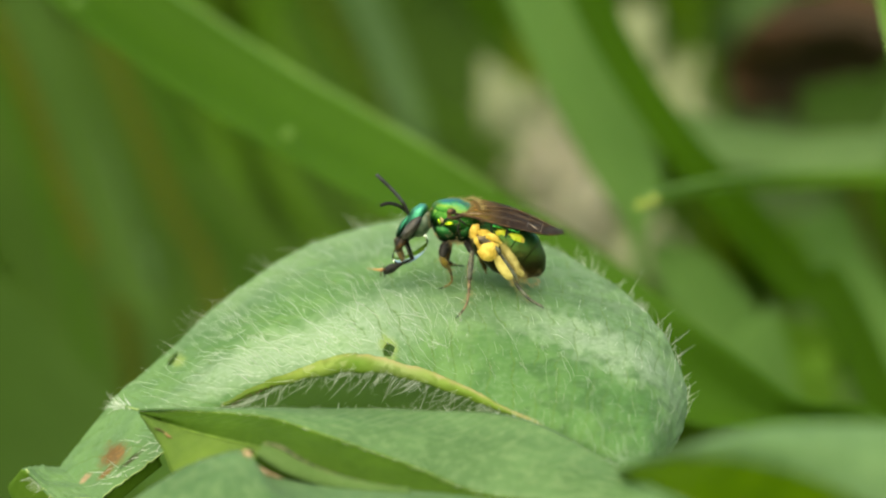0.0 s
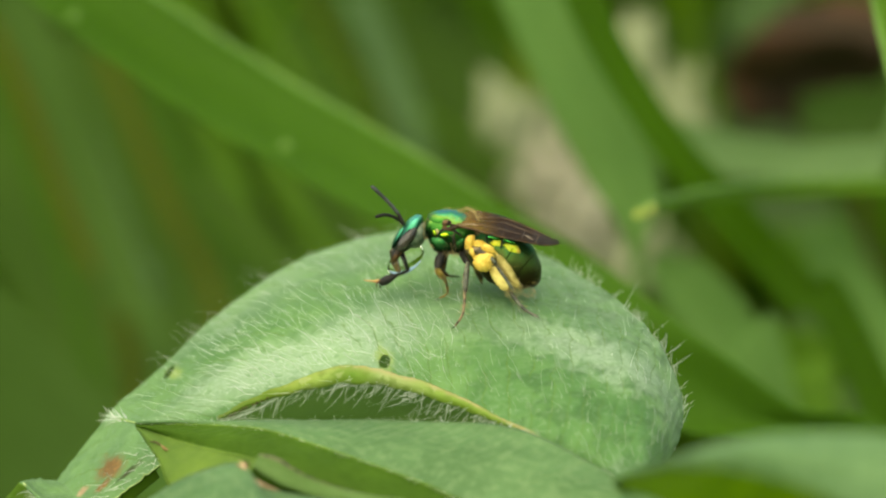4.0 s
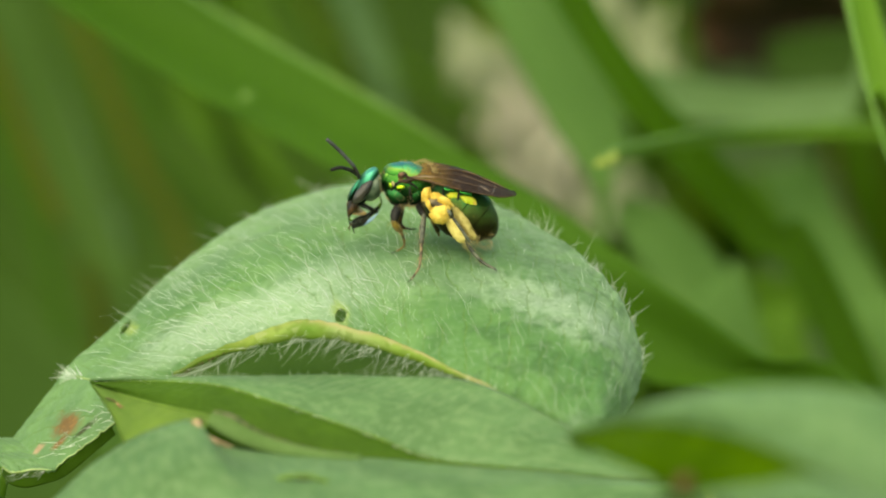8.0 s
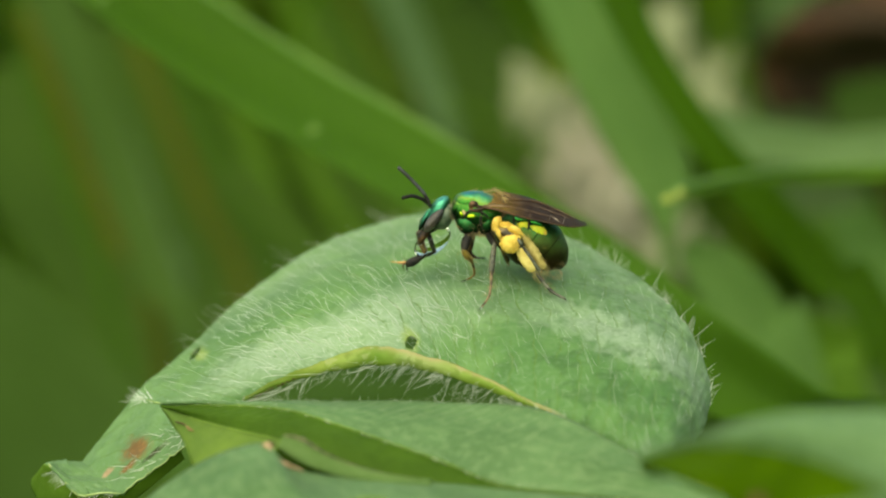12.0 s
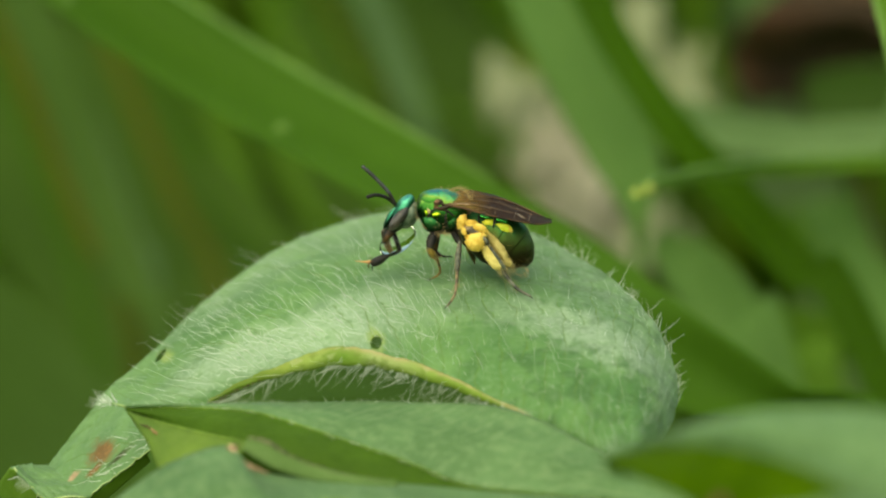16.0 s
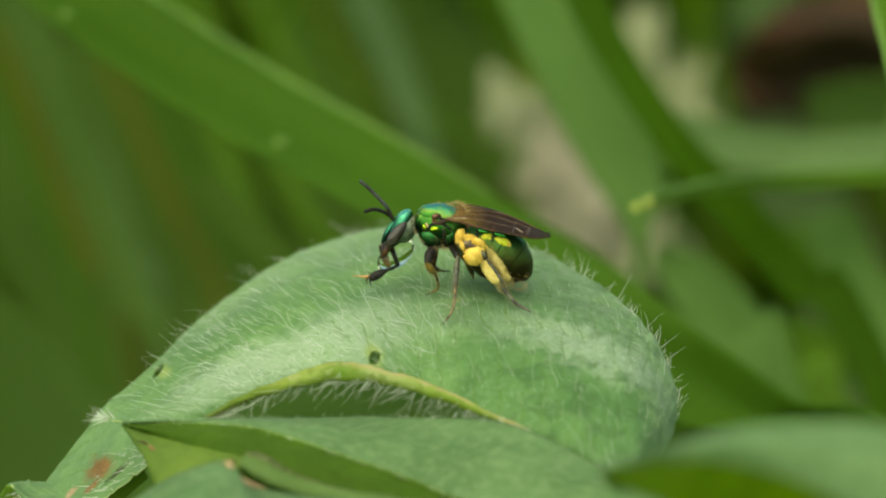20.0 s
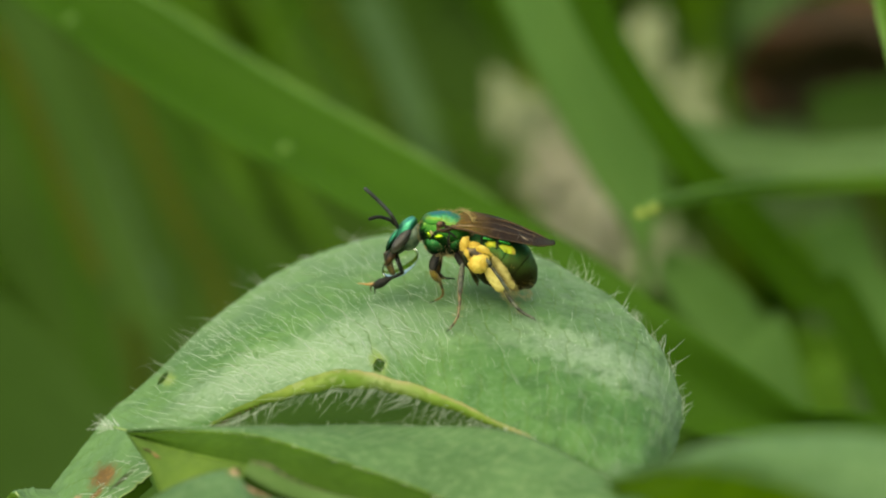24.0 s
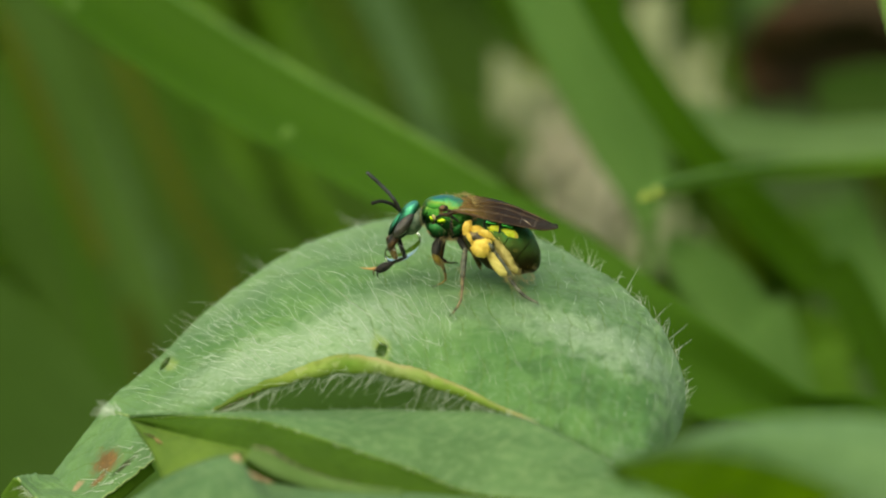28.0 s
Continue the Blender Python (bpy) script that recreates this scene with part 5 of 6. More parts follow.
part("wing_hinge", tube([V(-0.72, 1.77, -5.25), V(-0.33, 1.66, -5.45), V(0.14, 1.77, -5.5), V(0.58, 1.85, -5.45)], [0.06, 0.14, 0.12, 0.05], 8, 20), BROWN, bee, "brown wing hinge")
part("shoulder_plate", lump(V(-0.51, 1.27, -5.3), Vector((1, 0, 0.15)), 0.33, 0.20, 0.16, 0.07), LIME_SHINE, bee, "lime green shining side plate")
part("shoulder_plate", lump(V(-1.16, 1.34, -5.1), Vector((0.4, 0, -1)), 0.26, 0.14, 0.12, 0.05), LIME_SHINE, bee, "golden green side plate")

# head, wider than long, face sloping down
FACE = (V(-3.85, -0.47, -4) - V(-2.25, 2.44, -4)).normalized()
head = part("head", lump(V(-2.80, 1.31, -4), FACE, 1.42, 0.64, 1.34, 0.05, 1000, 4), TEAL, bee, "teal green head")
part("cheek", lump(V(-2.33, 1.24, -4), V(-2.84, 0.29, -4) - V(-1.96, 2.07, -4), 0.98, 0.62, 1.24, 0.04, 900, 4), CHEEK, head, "grey-green downy cheek")
EYE_WAY = V(-3.56, 0.18, -4) - V(-2.29, 1.78, -4)
for s in (-1, 1):
    part("eye", lump(V(-2.98, 0.98, -4) + AWAY * s * 0.00108, EYE_WAY, 0.98, 0.38, 0.46, 0.02, 900, 4), EYE, head, "dark grey-brown compound eye")
    part("face_plate", lump(V(-3.56, 1.05, -4) + AWAY * s * 0.00052, FACE, 0.80, 0.22, 0.42, 0.05, 1600), TEAL, head, "teal face beside the eye")
for k in (-1, 0, 1):
    part("ocellus", lump(V(-2.25, 2.36, -4) + AWAY * k * 0.00022 + V(0, 0.05 if k == 0 else 0, 0), UP, 0.09, 0.09, 0.09, level=2), BLACK, head)
part("clypeus", lump(V(-3.63, 0.04, -4.1), FACE, 0.55, 0.34, 0.75, 0.03), BLACK, head, "black lower face")
for s in (-1, 1):
    part("mandible", tube([V(-3.49, 0.18, -4) + AWAY * s * 0.0006, V(-3.78, -0.25, -4) + AWAY * s * 0.0006, V(-3.89, -0.62, -4) + AWAY * s * 0.0003], [0.26, 0.22, 0.08], 8, 12), BROWN, head, "brown mandible")


def antenna(points, label, flagellum):
    line = spline(points, 15)
    scape = part("antenna", tube([line[0], line[2], line[4]], [0.10, 0.12, 0.12], 8, 8), BLACK, bee, label)
    for a, b in zip(line[4:], line[5:]):
        part("antenna_segment", tube([a, a.lerp(b, 0.9)], [0.125, 0.125], 8, 5), flagellum, scape)


antenna([V(-3.16, 1.82, -4.35), V(-3.52, 2.54, -4.5), V(-4.06, 3.19, -4.6), V(-4.68, 3.81, -4.65), V(-5.33, 4.39, -4.7)], "grey-black antenna held up", FLAGELLUM)
antenna([V(-3.2, 1.89, -3.65), V(-3.63, 2.29, -4.4), V(-4.06, 2.47, -4.7), V(-4.49, 2.54, -4.9), V(-5.03, 2.39, -5.1)], "black antenna bent forward", BLACK)

# abdomen of overlapping rings
spine = [(V(1.02, 0.98, -4), 0.35, 0.4), (V(1.53, 0.73, -4), 1.05, 1.1), (V(2.4, 0.33, -4), 1.56, 1.6), (V(3.34, -0.18, -4), 1.78, 1.75), (V(4.14, -0.73, -4), 1.66, 1.6),
         (V(4.8, -1.31, -4), 1.24, 1.2), (V(5.2, -1.78, -4), 0.70, 0.7), (V(5.34, -2.04, -4), 0.10, 0.1)]
line = spline([s[0] for s in spine], 41)
high, deep = ease([s[1] for s in spine], 41), ease([s[2] for s in spine], 41)
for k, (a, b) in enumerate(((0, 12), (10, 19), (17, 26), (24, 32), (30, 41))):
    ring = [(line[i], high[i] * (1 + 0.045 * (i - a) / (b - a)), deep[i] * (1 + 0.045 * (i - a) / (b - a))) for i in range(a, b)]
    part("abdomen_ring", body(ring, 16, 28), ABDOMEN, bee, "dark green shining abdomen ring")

# wings folded over the back
for s, lab in ((-1, "smoky brown folded wing"), (1, "smoky brown folded wing, far side")):
    lo = [V(-0.22, 1.89, -4), V(1.13, 1.64, -4), V(2.76, 1.2, -4), V(4.4, 0.87, -4), V(5.85, 0.62, -4), V(6.87, 0.73, -4)]
    hi = [V(0.07, 2.14, -4), V(1.02, 2.87, -4), V(2.76, 2.65, -4), V(4.4, 2.11, -4), V(5.85, 1.45, -4), V(6.94, 0.87, -4)]
    width = [0.2, 0.75, 1.1, 1.15, 0.85, 0.25]
    shift = AWAY * 0.0009 * s
    edge_lo = [p + shift * 1.2 - AWAY * w / 1000 + (V(0, 0.35, 0) if s > 0 else V(0, 0, 0)) for p, w in zip(lo, width)]
    edge_hi = [p + shift * 0.4 + AWAY * w / 1400 for p, w in zip(hi, width)]
    wing = part("wing", loft([edge_lo, edge_hi], 40, 12, bow=0.2, wave=0.05), WING, bee, lab, thick=0.02)
    if s < 0:
        lift = V(0, 0.06, -0.07)
        part("vein", tube([p + lift for p in edge_lo], [0.10, 0.08, 0.06, 0.05, 0.04, 0.015], 6, 24), BROWN, wing, "leading edge vein")
        for f0, u0, u1 in ((0.35, 0.05, 0.75), (0.65, 0.1, 0.8), (0.9, 0.1, 0.9)):
            pts = [on(edge_lo, u0 + (u1 - u0) * k / 4).lerp(on(edge_hi, u0 + (u1 - u0) * k / 4), f0 * (0.5 + 0.5 * min(1, k / 2))) + lift for k in range(5)]
            part("vein", tube(pts, [0.05, 0.05, 0.045, 0.04, 0.02], 5, 18), VEIN, wing)
        for u0 in (0.45, 0.6, 0.72):
            pts = [on(edge_lo, u0).lerp(on(edge_hi, u0 + 0.05), f) + lift for f in (0.1, 0.5, 0.85)]
            part("vein", tube(pts, [0.035, 0.04, 0.035], 5, 10), VEIN, wing)
        # the wing's glints, laid on as short pale strips
        for u0, u1, f0, f1 in ((0.08, 0.30, 0.12, 0.30), (0.40, 0.46, 0.25, 0.50), (0.62, 0.70, 0.42, 0.22)):
            pts = [on(edge_lo, u0 + (u1 - u0) * k / 2).lerp(on(edge_hi, u0 + (u1 - u0) * k / 2), f0 + (f1 - f0) * k / 2) + lift for k in range(3)]
            part("vein", tube(pts, [0.015, 0.036, 0.015], 5, 10), GLINT, wing, "pale glint laid on the wing as a strip")


def leg(name, label, chain, radii, materials):
    """A jointed leg: femur, with tibia and tarsus under it."""
    femur = part(name, tube(chain[0], radii[0], 9), materials[0], bee, label)
    part("tibia", tube(chain[1], radii[1], 9), materials[1], femur)
    tarsus = chain[2]
    n = 5
    line = spline(tarsus, n + 1)
    for a, b, k in zip(line, line[1:], range(n)):
        part("tarsus_segment", tube([a, a.lerp(b, 0.93)], [radii[2] * (1 - 0.08 * k), radii[2] * (0.9 - 0.08 * k)], 7, 5), materials[2], femur)
    tip = line[-1]
    way = (line[-1] - line[-2]).normalized()
    part("claw", tube([tip, tip + way * 0.00015 + V(-0.08, -0.03, 0), tip + way * 0.0002 + V(-0.14, -0.08, 0)], [0.04, 0.03, 0.01], 5, 6), BLACK, femur)


leg("front_leg", "dark bent front leg, near side",
    [[V(-0.58, 0.18, -4.6), V(-0.87, -0.4, -5), V(-0.98, -0.91, -5.2)], [V(-1.01, -0.83, -5.2), V(-0.8, -1.27, -5), V(-0.51, -1.56, -4.8)], [V(-0.51, -1.56, -4.8), V(-0.33, -2.07, -4.6), V(-0.33, -2.55, -4.5), V(-0.84, -2.84, -4.5)]],
    [[0.26, 0.33, 0.22], [0.2, 0.25, 0.16], 0.10], (BLACK, HONEY, HONEY))
leg("front_leg", "dark front leg, far side",
    [[V(-0.44, 0.18, -3.3), V(-0.58, -0.55, -2.9), V(-0.66, -1.13, -2.7)], [V(-0.66, -1.06, -2.7), V(-0.44, -1.28, -2.7), V(-0.26, -1.39, -2.6)], [V(-0.26, -1.39, -2.6), V(0.07, -1.43, -2.3), V(0.44, -1.43, -1.9)]],
    [[0.2, 0.22, 0.18], [0.16, 0.16, 0.12], 0.08], (BROWN, BROWN, BLACK))
leg("middle_leg", "grey-brown straight middle leg, near side",
    [[V(0.58, 0.11, -4.8), V(0.83, -0.33, -5.6), V(0.97, -0.54, -6)], [V(0.97, -0.51, -6), V(0.86, -1.33, -6.6), V(0.79, -2.3, -7)], [V(0.79, -2.3, -7), V(0.75, -3.12, -7.6), V(0.61, -3.9, -8.3), V(0.14, -4.57, -8.9)]],
    [[0.22, 0.22, 0.17], [0.15, 0.20, 0.16], 0.12], (BLACK, GREY, TAN))
leg("middle_leg", "orange-brown middle leg, far side",
    [[V(0.8, 0.11, -3.2), V(1.24, -0.4, -2.6), V(1.54, -0.77, -2.2)], [V(1.54, -0.77, -2.2), V(1.76, -1.21, -1.9), V(1.91, -1.65, -1.6)], [V(1.91, -1.65, -1.6), V(1.98, -2.02, -1.4), V(2.09, -2.46, -1.1)]],
    [[0.2, 0.22, 0.18], [0.2, 0.22, 0.15], 0.08], (HONEY, HONEY, HONEY))
leg("hind_leg", "hind leg packed with yellow pollen, near side",
    [[V(1.01, 0.4, -5.2), V(1.95, 0.18, -6), V(2.45, -0.32, -6.3)], [V(2.38, -0.32, -6.3), V(3.03, -1.34, -6), V(3.61, -2.17, -5.8)], [V(3.61, -2.17, -5.8), V(4.12, -2.88, -6.2), V(4.72, -3.52, -6.7), V(5.54, -3.96, -7.1)]],
    [[0.3, 0.34, 0.3], [0.22, 0.30, 0.22], 0.15], (TAN, GREY, GREY))
leg("hind_leg", "dark hind leg, far side",
    [[V(1.39, 0.4, -3), V(2.41, -0.33, -2.4), V(3.22, -0.99, -2.1)], [V(3.22, -0.99, -2.1), V(3.74, -1.57, -1.8), V(4.03, -2.02, -1.5)], [V(4.03, -2.02, -1.5), V(4.4, -2.28, -1.2), V(4.89, -2.43, -0.8)]],
    [[0.24, 0.28, 0.24], [0.26, 0.28, 0.18], 0.09], (BROWN, BROWN, BLACK))

# pollen loads: lumps dusted with grains
SCOPA = plain_material("pollen_hair", (0.66, 0.54, 0.24), (0.46, 0.36, 0.14), 900, 0.6)
LIME = plain_material("lime_pollen", (0.78, 0.74, 0.06), (0.55, 0.62, 0.04), 1500, 0.5, bump=0.5)


def pollen_load(centre, way, a, b, c, grains, seed, material=POLLEN):
    lumpy = part("pollen_load", lump(centre, way, a, b, c, 0.24, 3000, 4), material, bee, "yellow pollen load")
    r = random.Random(seed)
    bmg = bmesh.new()
    x = way.normalized()
    z = (AWAY - x * AWAY.dot(x)).normalized()
    y = z.cross(x)
    for k in range(grains):
        d = Vector((r.gauss(0, 1), r.gauss(0, 1), r.gauss(0, 1))).normalized()
        p = centre + (x * d.x * a + y * d.y * b + z * d.z * c) * 1.03 / 1000
        made = bmesh.ops.create_icosphere(bmg, subdivisions=1, radius=r.uniform(0.022, 0.05) / 1000)
        bmesh.ops.translate(bmg, verts=made["verts"], vec=p)
    part("pollen_grain", bmg, material, lumpy, kind="stuff")


pollen_load(V(1.95, -0.50, -6.45), Vector((1, 0, -0.5)), 0.62, 0.54, 0.5, 260, 1)
pollen_load(V(2.24, -0.11, -6.3), Vector((1, 0, -0.3)), 0.34, 0.28, 0.3, 90, 12)
pollen_load(V(2.96, -1.41, -6.2), V(3.65, -2.38, -6) - V(2.46, -0.51, -6), 0.98, 0.36, 0.36, 240, 2, POLLEN_PALE)
pollen_load(V(1.09, 0.80, -5.5), Vector((0.25, 0, 1)), 0.50, 0.30, 0.28, 110, 3)
pollen_load(V(1.30, 0.14, -5.7), Vector((0.4, 0, -1)), 0.40, 0.20, 0.22, 70, 8)
pollen_load(V(1.81, 0.61, -5.7), Vector((1, 0, -0.5)), 0.55, 0.30, 0.28, 110, 4)
pollen_load(V(2.46, 0.25, -5.8), Vector((1, 0, -0.6)), 0.40, 0.18, 0.2, 70, 9)
pollen_load(V(3.51, -0.98, -5.75), V(4.28, -2.14, -5) - V(2.83, 0.11, -5), 1.25, 0.32, 0.25, 200, 7, POLLEN_DULL)
part("hind_tibia_edge", tube([V(2.67, -0.50, -6.35), V(3.17, -1.19, -6.4), V(3.68, -1.91, -6.3), V(3.97, -2.35, -6)], [0.10, 0.13, 0.12, 0.10], 8, 24), GREY, bee, "bare brown edge of the hind shin")
pollen_load(V(2.27, 0.40, -6.25), Vector((1, 0, -0.5)), 0.48, 0.26, 0.26, 110, 14)
pollen_load(V(2.86, 0.76, -5.55), Vector((1, 0, -0.2)), 0.42, 0.24, 0.12, 60, 5, LIME)
pollen_load(V(3.83, 0.47, -5.58), Vector((1, 0, -0.35)), 0.50, 0.25, 0.13, 70, 6, LIME)
pollen_load(V(4.19, 0.33, -5.56), Vector((0.6, 0, -1)), 0.22, 0.12, 0.10, 30, 10, POLLEN)
# gloss on top of the rings, added as bright green caps
part("ring_gloss", lump(V(2.64, 1.12, -5.56), Vector((1, 0, -0.2)), 0.42, 0.17, 0.14, 0.04, 1500), CAP, bee, "bright green cap painting the gloss on the ring top")
part("ring_gloss", lump(V(3.65, 0.90, -5.62), Vector((1, 0, -0.35)), 0.44, 0.18, 0.14, 0.04, 1500), CAP, bee, "bright green cap painting the gloss on the ring top")
# thin black strips put in for the shadow between the ring tops
part("ring_gap", tube([V(3.26, 1.41, -5.42), V(3.22, 1.01, -5.62), V(3.11, 0.47, -5.72)], [0.05, 0.08, 0.06], 7, 14), BLACK, bee, "black strip for the shadowed gap between the glossy rings")
part("ring_gap", tube([V(2.24, 1.41, -5.3), V(2.17, 1.01, -5.5), V(2.24, 0.61, -5.6)], [0.04, 0.06, 0.04], 7, 14), BLACK, bee, "black strip for the shadowed gap before the glossy ring")
part("knee", lump(V(2.63, -0.40, -6.5), Vector((0.8, 0, -1)), 0.30, 0.16, 0.16, 0.06, 2200), GREY, bee, "dark bare knee of the hind leg")
# long pale hairs that hold the pollen along the hind leg and under the abdomen
roots = []
for k in range(420):
    f = rng.random()
    p = on([V(2.45, -0.32, -6.2), V(3.10, -1.26, -6.1), V(3.90, -2.31, -5.9)], f)
    d = Vector((rng.uniform(-1.0, 0.7), rng.uniform(-0.8, 0.2), rng.uniform(-0.9, 0.3))).normalized()
    roots.append((p + d * 0.00022, (d * 0.7 + Vector((0.35, 0, -0.75))).normalized(), rng.uniform(0.25, 0.55), Vector((0.1, 0, -0.2)), rng.uniform(0.007, 0.012)))
for k in range(320):
    p = on([V(3.04, 0.18, -5.6), V(3.62, -0.83, -5.5), V(4.31, -2.03, -5.2)], rng.random())
    roots.append((p + V(rng.uniform(-0.12, 0.12), rng.uniform(-0.12, 0.12), rng.uniform(-0.2, 0.1)), Vector((0.45 + rng.uniform(-0.4, 0.4), rng.uniform(-0.3, 0), -0.8)).normalized(), rng.uniform(0.3, 0.7), Vector((0, 0, -0.2)), rng.uniform(0.007, 0.012)))
part("scopa", strands(roots, 3, 3), SCOPA, bee, "pale yellow pollen hairs", kind="stuff")


def dust(count, seed):
    """Loose pollen grains on the abdomen and the hind leg."""
    r = random.Random(seed)
    bmg = bmesh.new()
    for k in range(count):
        f = r.uniform(0.22, 0.85)
        c = on([q[0] for q in spine], f)
        hh = ease([q[1] for q in spine], 101)[int(f * 100)]
        dd = ease([q[2] for q in spine], 101)[int(f * 100)]
        ang = r.gauss(0.1, 0.7)
        p = c + V(0, 1, 0) * math.sin(ang) * hh - AWAY * 0.001 * math.cos(ang) * dd * 1.02
        made = bmesh.ops.create_icosphere(bmg, subdivisions=1, radius=r.uniform(0.014, 0.03) / 1000)
        bmesh.ops.translate(bmg, verts=made["verts"], vec=p)
    part("pollen_dust", bmg, POLLEN, bee, "loose pollen grains", kind="stuff")


dust(70, 21)

# down on the thorax and the abdomen's end
roots = []
for k in range(700):
    a, b = rng.uniform(-1.0, 1.0), rng.uniform(-1.2, 3.0)
    c = V(-0.15, 1.42, -4)
    d = Vector((a, -math.cos(b) * 0.9, math.sin(b))).normalized()
    p = c + Vector((d.x * 1.35, d.y * 1.4, d.z * 1.4)) / 1000
    roots.append((p, (d + Vector((rng.uniform(-0.4, 0.6), rng.uniform(-0.4, 0.4), rng.uniform(-0.2, 0.4)))).normalized(), rng.uniform(0.18, 0.42), Vector((0.1, 0, 0)), 0.010))
for k in range(90):
    f = rng.uniform(0.55, 1.0)
    p = on([s[0] for s in spine], f)
    r = ease([s[1] for s in spine], 101)[int(f * 100)]
    ang = rng.uniform(-2.6, -0.4)
    d = (V(0, 1, 0) * math.sin(ang) - AWAY * 0.001 * abs(math.cos(ang))) * 1000
    roots.append((p + d * r / 1000, (d + Vector((0.6, 0, -0.2))).normalized(), rng.uniform(0.2, 0.4), Vector((0.1, 0, -0.1)), 0.008))
for k in range(140):
    p = V(0.04, 0.18, -4) + V(rng.uniform(-1.0, 0.9), rng.uniform(-0.1, 0.2), rng.uniform(-1.1, -0.1))
    roots.append((p, Vector((rng.uniform(-0.5, 0.5), rng.uniform(-0.8, 0), rng.uniform(-1, -0.2))).normalized(), rng.uniform(0.2, 0.4), Vector((0.1, 0, 0)), 0.011))
for pts, amount in (([V(0.79, -0.54, -6.1), V(0.79, -2.3, -7), V(0.61, -3.92, -7.5)], 70), ([V(-0.58, 0.18, -4.7), V(-0.98, -0.91, -5.2), V(-0.51, -1.56, -4.8), V(-0.33, -2.44, -3.9)], 60),
                    ([V(2.38, -0.32, -6.3), V(3.61, -2.17, -5.9), V(4.74, -3.54, -5.6)], 110), ([V(0.4, 2.73, -4), V(1.13, 2.51, -4), V(1.45, 2.03, -4.4), V(1.52, 1.41, -4.6)], 260)):
    for k in range(amount):
        p = on(pts, rng.random())
        d = Vector((rng.uniform(-1, 1), rng.uniform(-1, 0.2), rng.uniform(-0.6, 0.6))).normalized()
        roots.append((p + d * 0.00012, (d + Vector((0.3, 0, -0.3))).normalized(), rng.uniform(0.22, 0.5), Vector((0.1, 0, -0.2)), 0.012))
for k in range(120):
    p = on([V(0.22, 2.8, -4.2), V(0.8, 2.94, -4.5), V(1.3, 2.72, -4.9), V(1.59, 2.21, -5.2)], rng.random())
    d = Vector((rng.uniform(-0.4, 1.0), rng.uniform(-0.8, 0.3), rng.uniform(0.0, 1.0))).normalized()
    roots.append((p, d, rng.uniform(0.2, 0.5), Vector((0.3, 0, -0.2)), 0.014))
for k in range(18):
    p = V(4.94, -1.56, -4) + V(rng.uniform(-0.5, 0.35), rng.uniform(-0.5, 0.3), rng.uniform(-1.0, -0.6))
    roots.append((p, Vector((rng.uniform(-0.2, 0.8), -0.4, rng.uniform(-1, 0.1))).normalized(), rng.uniform(0.2, 0.45), Vector((0.2, 0, -0.2)), 0.010))
for k in range(90):
    p = on([V(-1.63, 2.36, -4.5), V(-1.85, 1.92, -4.85), V(-1.85, 1.34, -4.95), V(-1.52, 0.76, -5), V(-1.16, 0.4, -5)], rng.random())
    roots.append((p, Vector((rng.uniform(-1, 0.2), rng.uniform(-0.8, 0), rng.uniform(-0.5, 0.6))).normalized(), rng.uniform(0.12, 0.28), Vector((0.2, 0, 0)), 0.010))
part("down", strands(roots, 3, 2), DOWN, bee, "sparse golden down", kind="stuff")

# tongue that folds out and in under a drop of nectar
HINGE = V(-2.94, -0.95, -4)
tongue = part("tongue", tube([V(-2.94, -0.95, -4), V(-3.64, -1.35, -4), V(-4.22, -1.67, -4), V(-4.65, -1.89, -4)], [0.10, 0.15, 0.30, 0.24], 9, 20), BLACK, bee, "black folded tongue sheath", hinge=HINGE)
TIP_AT = V(-4.8, -1.78, -4)
tongue_tip = part("tongue_tip", tube([V(-4.8, -1.78, -4), V(-5.24, -1.78, -4), V(-5.82, -1.71, -4)], [0.13, 0.07, 0.012], 7, 12), AMBER, tongue, "amber tongue tip", hinge=TIP_AT)
part("palp", tube([V(-4.65, -1.85, -4), V(-4.69, -2.15, -3.9), V(-4.62, -2.44, -3.9)], [0.07, 0.05, 0.015], 6, 8), BLACK, tongue)
part("palp", tube([V(-4.65, -1.71, -4.2), V(-4.94, -2, -4.2), V(-4.87, -2.25, -4.2)], [0.06, 0.05, 0.015], 6, 8), BROWN, tongue)
ROOT_A, ROOT_B = V(-3.34, 0.25, -4.1), V(-3.89, 0.25, -3.9)
base_a = part("tongue_base", tube([V(-3.34, 0.25, -4.1), V(-3.13, -0.4, -4.1), V(-2.94, -0.98, -4)], [0.18, 0.15, 0.13], 8, 12), BLACK, bee, "dark tongue base", hinge=ROOT_A)
base_b = part("tongue_base", tube([V(-3.89, 0.25, -3.9), V(-3.75, -0.33, -3.9), V(-3.49, -1.02, -3.9)], [0.26, 0.27, 0.15], 9, 14), MOUTH, bee, "amber-brown tongue base", hinge=ROOT_B)
DROP_AT = V(-3.05, -0.4, -3.9)
drop = part("nectar_drop", lump(DROP_AT, V(-2.21, 0.48, 0) - V(-4.42, -1.22, 0), 1.36, 0.78, 0.80, 0.03, 700, 5), NECTAR, bee, "clear drop of nectar", hinge=DROP_AT)

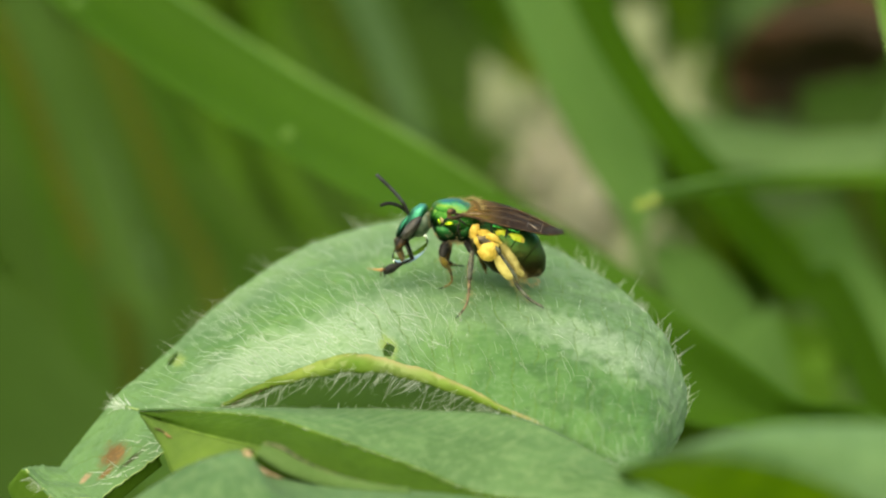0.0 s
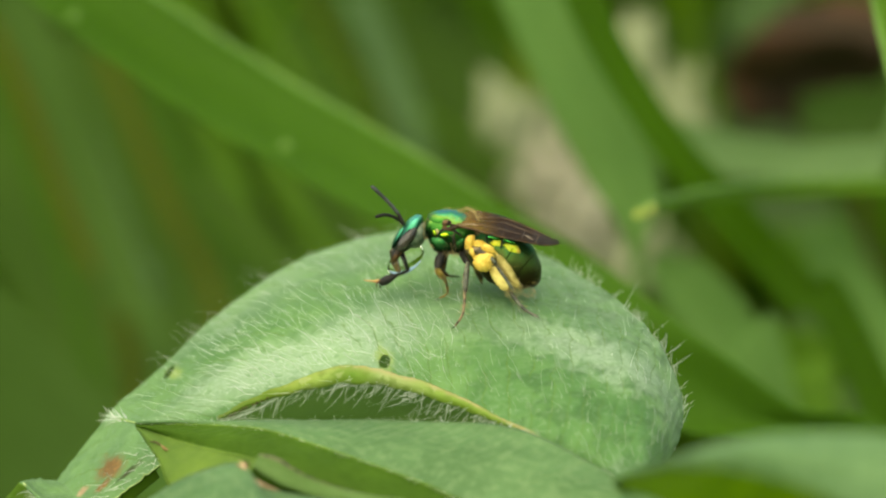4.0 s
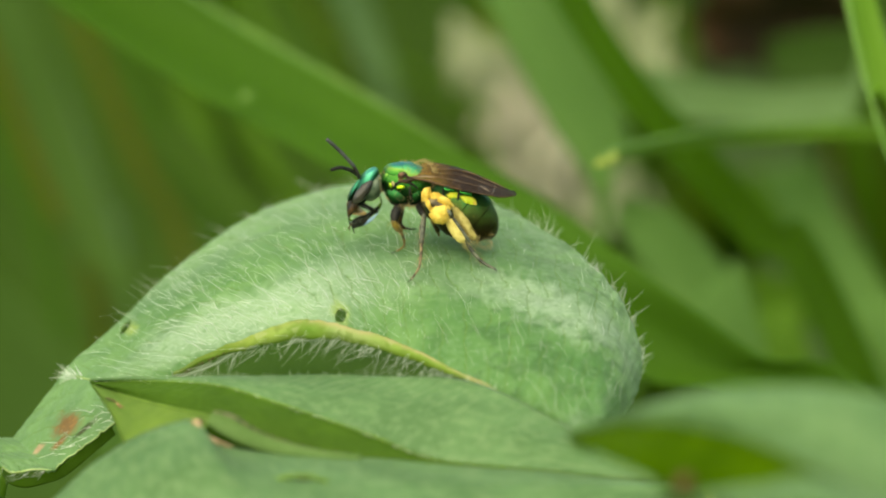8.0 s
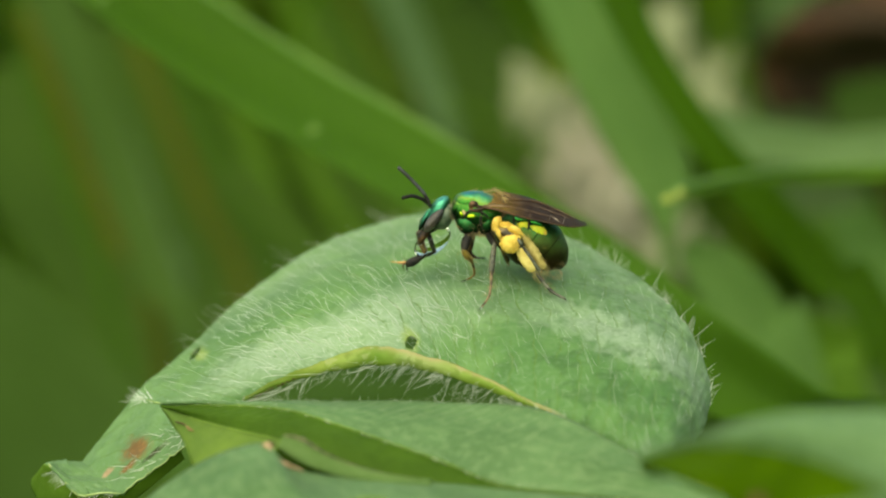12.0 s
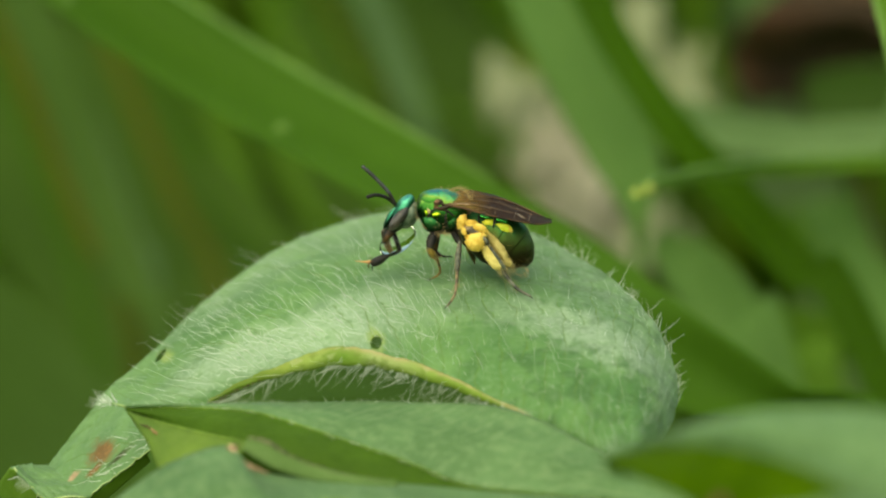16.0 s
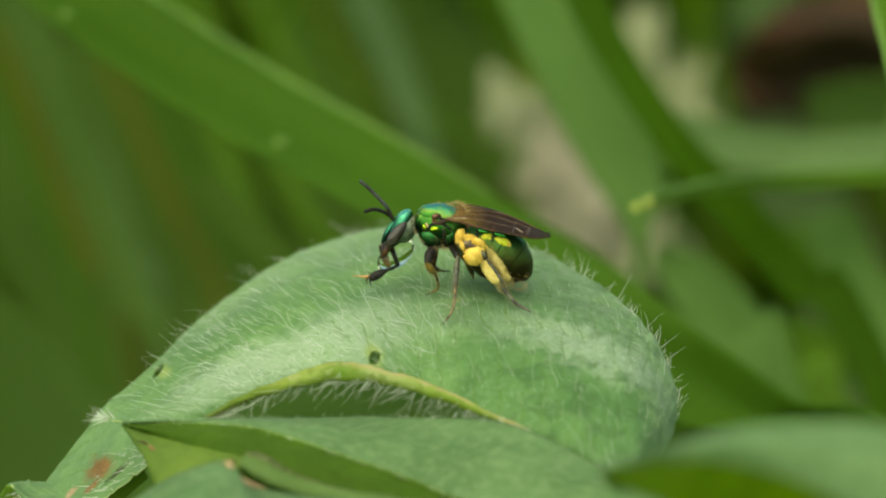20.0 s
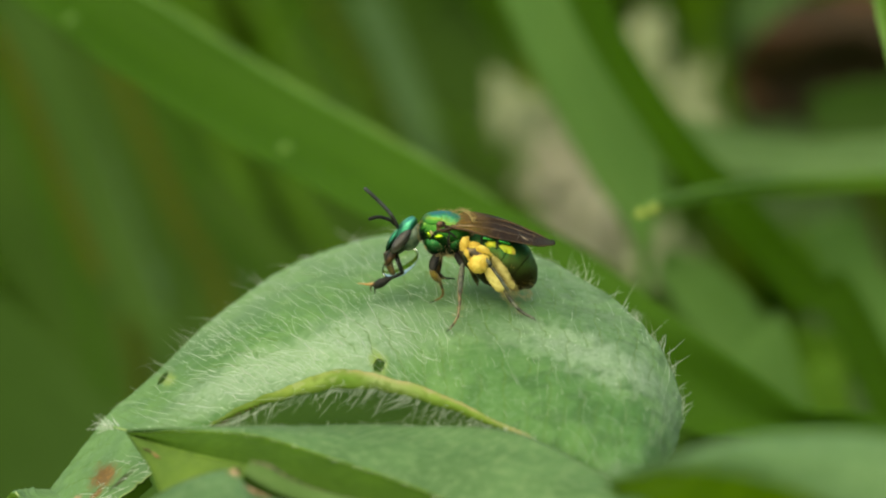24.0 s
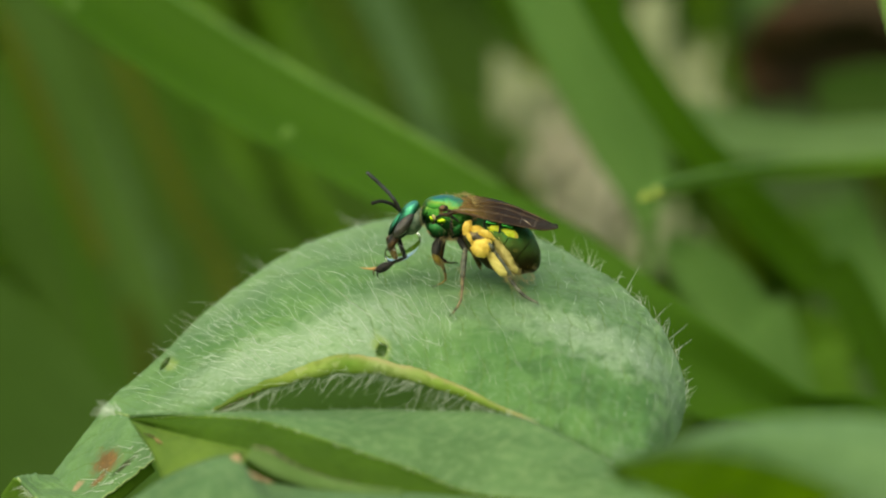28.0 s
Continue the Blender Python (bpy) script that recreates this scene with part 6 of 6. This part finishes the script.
# ---- a red ant on the grass blade behind ----
RED = plain_material("ant_red", (0.19, 0.075, 0.025), (0.12, 0.045, 0.015), 1500, 0.35)
ant = thing("ant", V(0, 0, 0), "small reddish-brown ant walking along a grass blade", "ant")
part("abdomen", lump(V(0.95, 0.75, 0), Vector((1, 0, -0.2)), 0.65, 0.48, 0.45), RED, ant)
part("thorax", lump(V(-0.05, 0.7, 0), Vector((1, 0, 0.1)), 0.6, 0.28, 0.27), RED, ant)
part("head", lump(V(-0.95, 0.75, 0), Vector((1, 0, 0.3)), 0.45, 0.36, 0.36), RED, ant)
for s in (-1, 1):
    part("antenna", tube([V(-1.25, 0.85, 0.1 * s), V(-1.6, 1.1, 0.3 * s), V(-2.0, 0.8, 0.4 * s)], [0.05, 0.04, 0.04], 5, 10), RED, ant)
    for k in (-1, 0, 1):
        part("leg", tube([V(0.25 * k, 0.6, 0.1 * s), V(0.6 * k, 0.95, 0.7 * s), V(0.9 * k, 0.05, 1.1 * s)], [0.07, 0.06, 0.03], 5, 12), RED, ant)


def motions():
    # the tongue swings out and in; the drop sags while it is in
    o = HINGE - ORIGIN[bee.name]

    axis = AWAY.normalized()

    def swing(amount):
        first, rest = min(1.0, amount / 0.62), max(0.0, (amount - 0.62) / 0.38)
        return Matrix.Translation(o + V(0.87 * first - 0.1 * rest, 0.95 * first + 0.8 * rest, 0.25 * rest)) @ Matrix.Rotation(radians(-9 * first + 20 * rest), 4, axis)

    beats = [(0.0, 0), (1.5, 0), (1.6, 0.12), (1.7, 0), (2.7, 0), (2.8, 0.3), (2.9, 0.9), (3.0, 1), (3.1, 0.5), (3.2, 0.15), (3.3, 0), (7.8, 0), (7.9, 0.25), (8.0, 0.62), (8.1, 0.1), (8.2, 0),
             (9.1, 0), (9.2, 0.35), (9.3, 1), (9.4, 1), (9.5, 0.45), (9.6, 0), (27.4, 0), (27.5, 0.35), (27.6, 1), (27.7, 0.9), (27.8, 0.2), (27.9, 0), (28.0, 0)]
    walk(tongue, [(t, swing(a)) for t, a in beats])
    tip = TIP_AT - HINGE
    walk(tongue_tip, [(t, Matrix.Translation(tip + V(1.05, 0.58, 0) * min(1.0, 1.6 * a))) for t, a in beats])
    for ob, root, most in ((base_a, ROOT_A, -78), (base_b, ROOT_B, -60)):
        walk(ob, [(t, Matrix.Translation(root - ORIGIN[bee.name]) @ Matrix.Rotation(radians(most * a), 4, axis)) for t, a in beats])
    od = DROP_AT - ORIGIN[bee.name]
    walk(drop, [(t, Matrix.Translation(od + V(0.35, 0.3, 0) * a) @ Matrix.Rotation(radians(-14 * a), 4, AWAY.normalized())) for t, a in beats])
    # the ant climbs the blade's upper edge
    steps = [(0.0, V(35.01, -17.60, 37.00), 36), (23.9, V(35.01, -17.60, 37.00), 36), (25.0, V(25.29, -10.22, 41.98), 36), (25.3, V(24.28, -9.34, 42.48), 36), (25.6, V(22.97, -8.45, 43.11), 36), (26.0, V(21.68, -7.82, 43.74), 36), (26.3, V(19.77, -6.70, 44.68), 36), (26.6, V(19.22, -7.18, 44.95), 36), (27.0, V(16.80, -5.02, 46.50), 36), (27.2, V(16.29, -4.95, 46.96), 36), (27.4, V(15.67, -4.11, 47.53), 36), (27.6, V(14.22, -3.63, 48.84), 36), (27.8, V(12.18, -2.40, 50.69), 36), (28.0, V(10.24, -2.24, 52.38), 36)]
    walk(ant, [(t, Matrix.Translation(p) @ Matrix.Rotation(radians(turn), 4, AWAY.normalized())) for t, p, turn in steps])


motions()
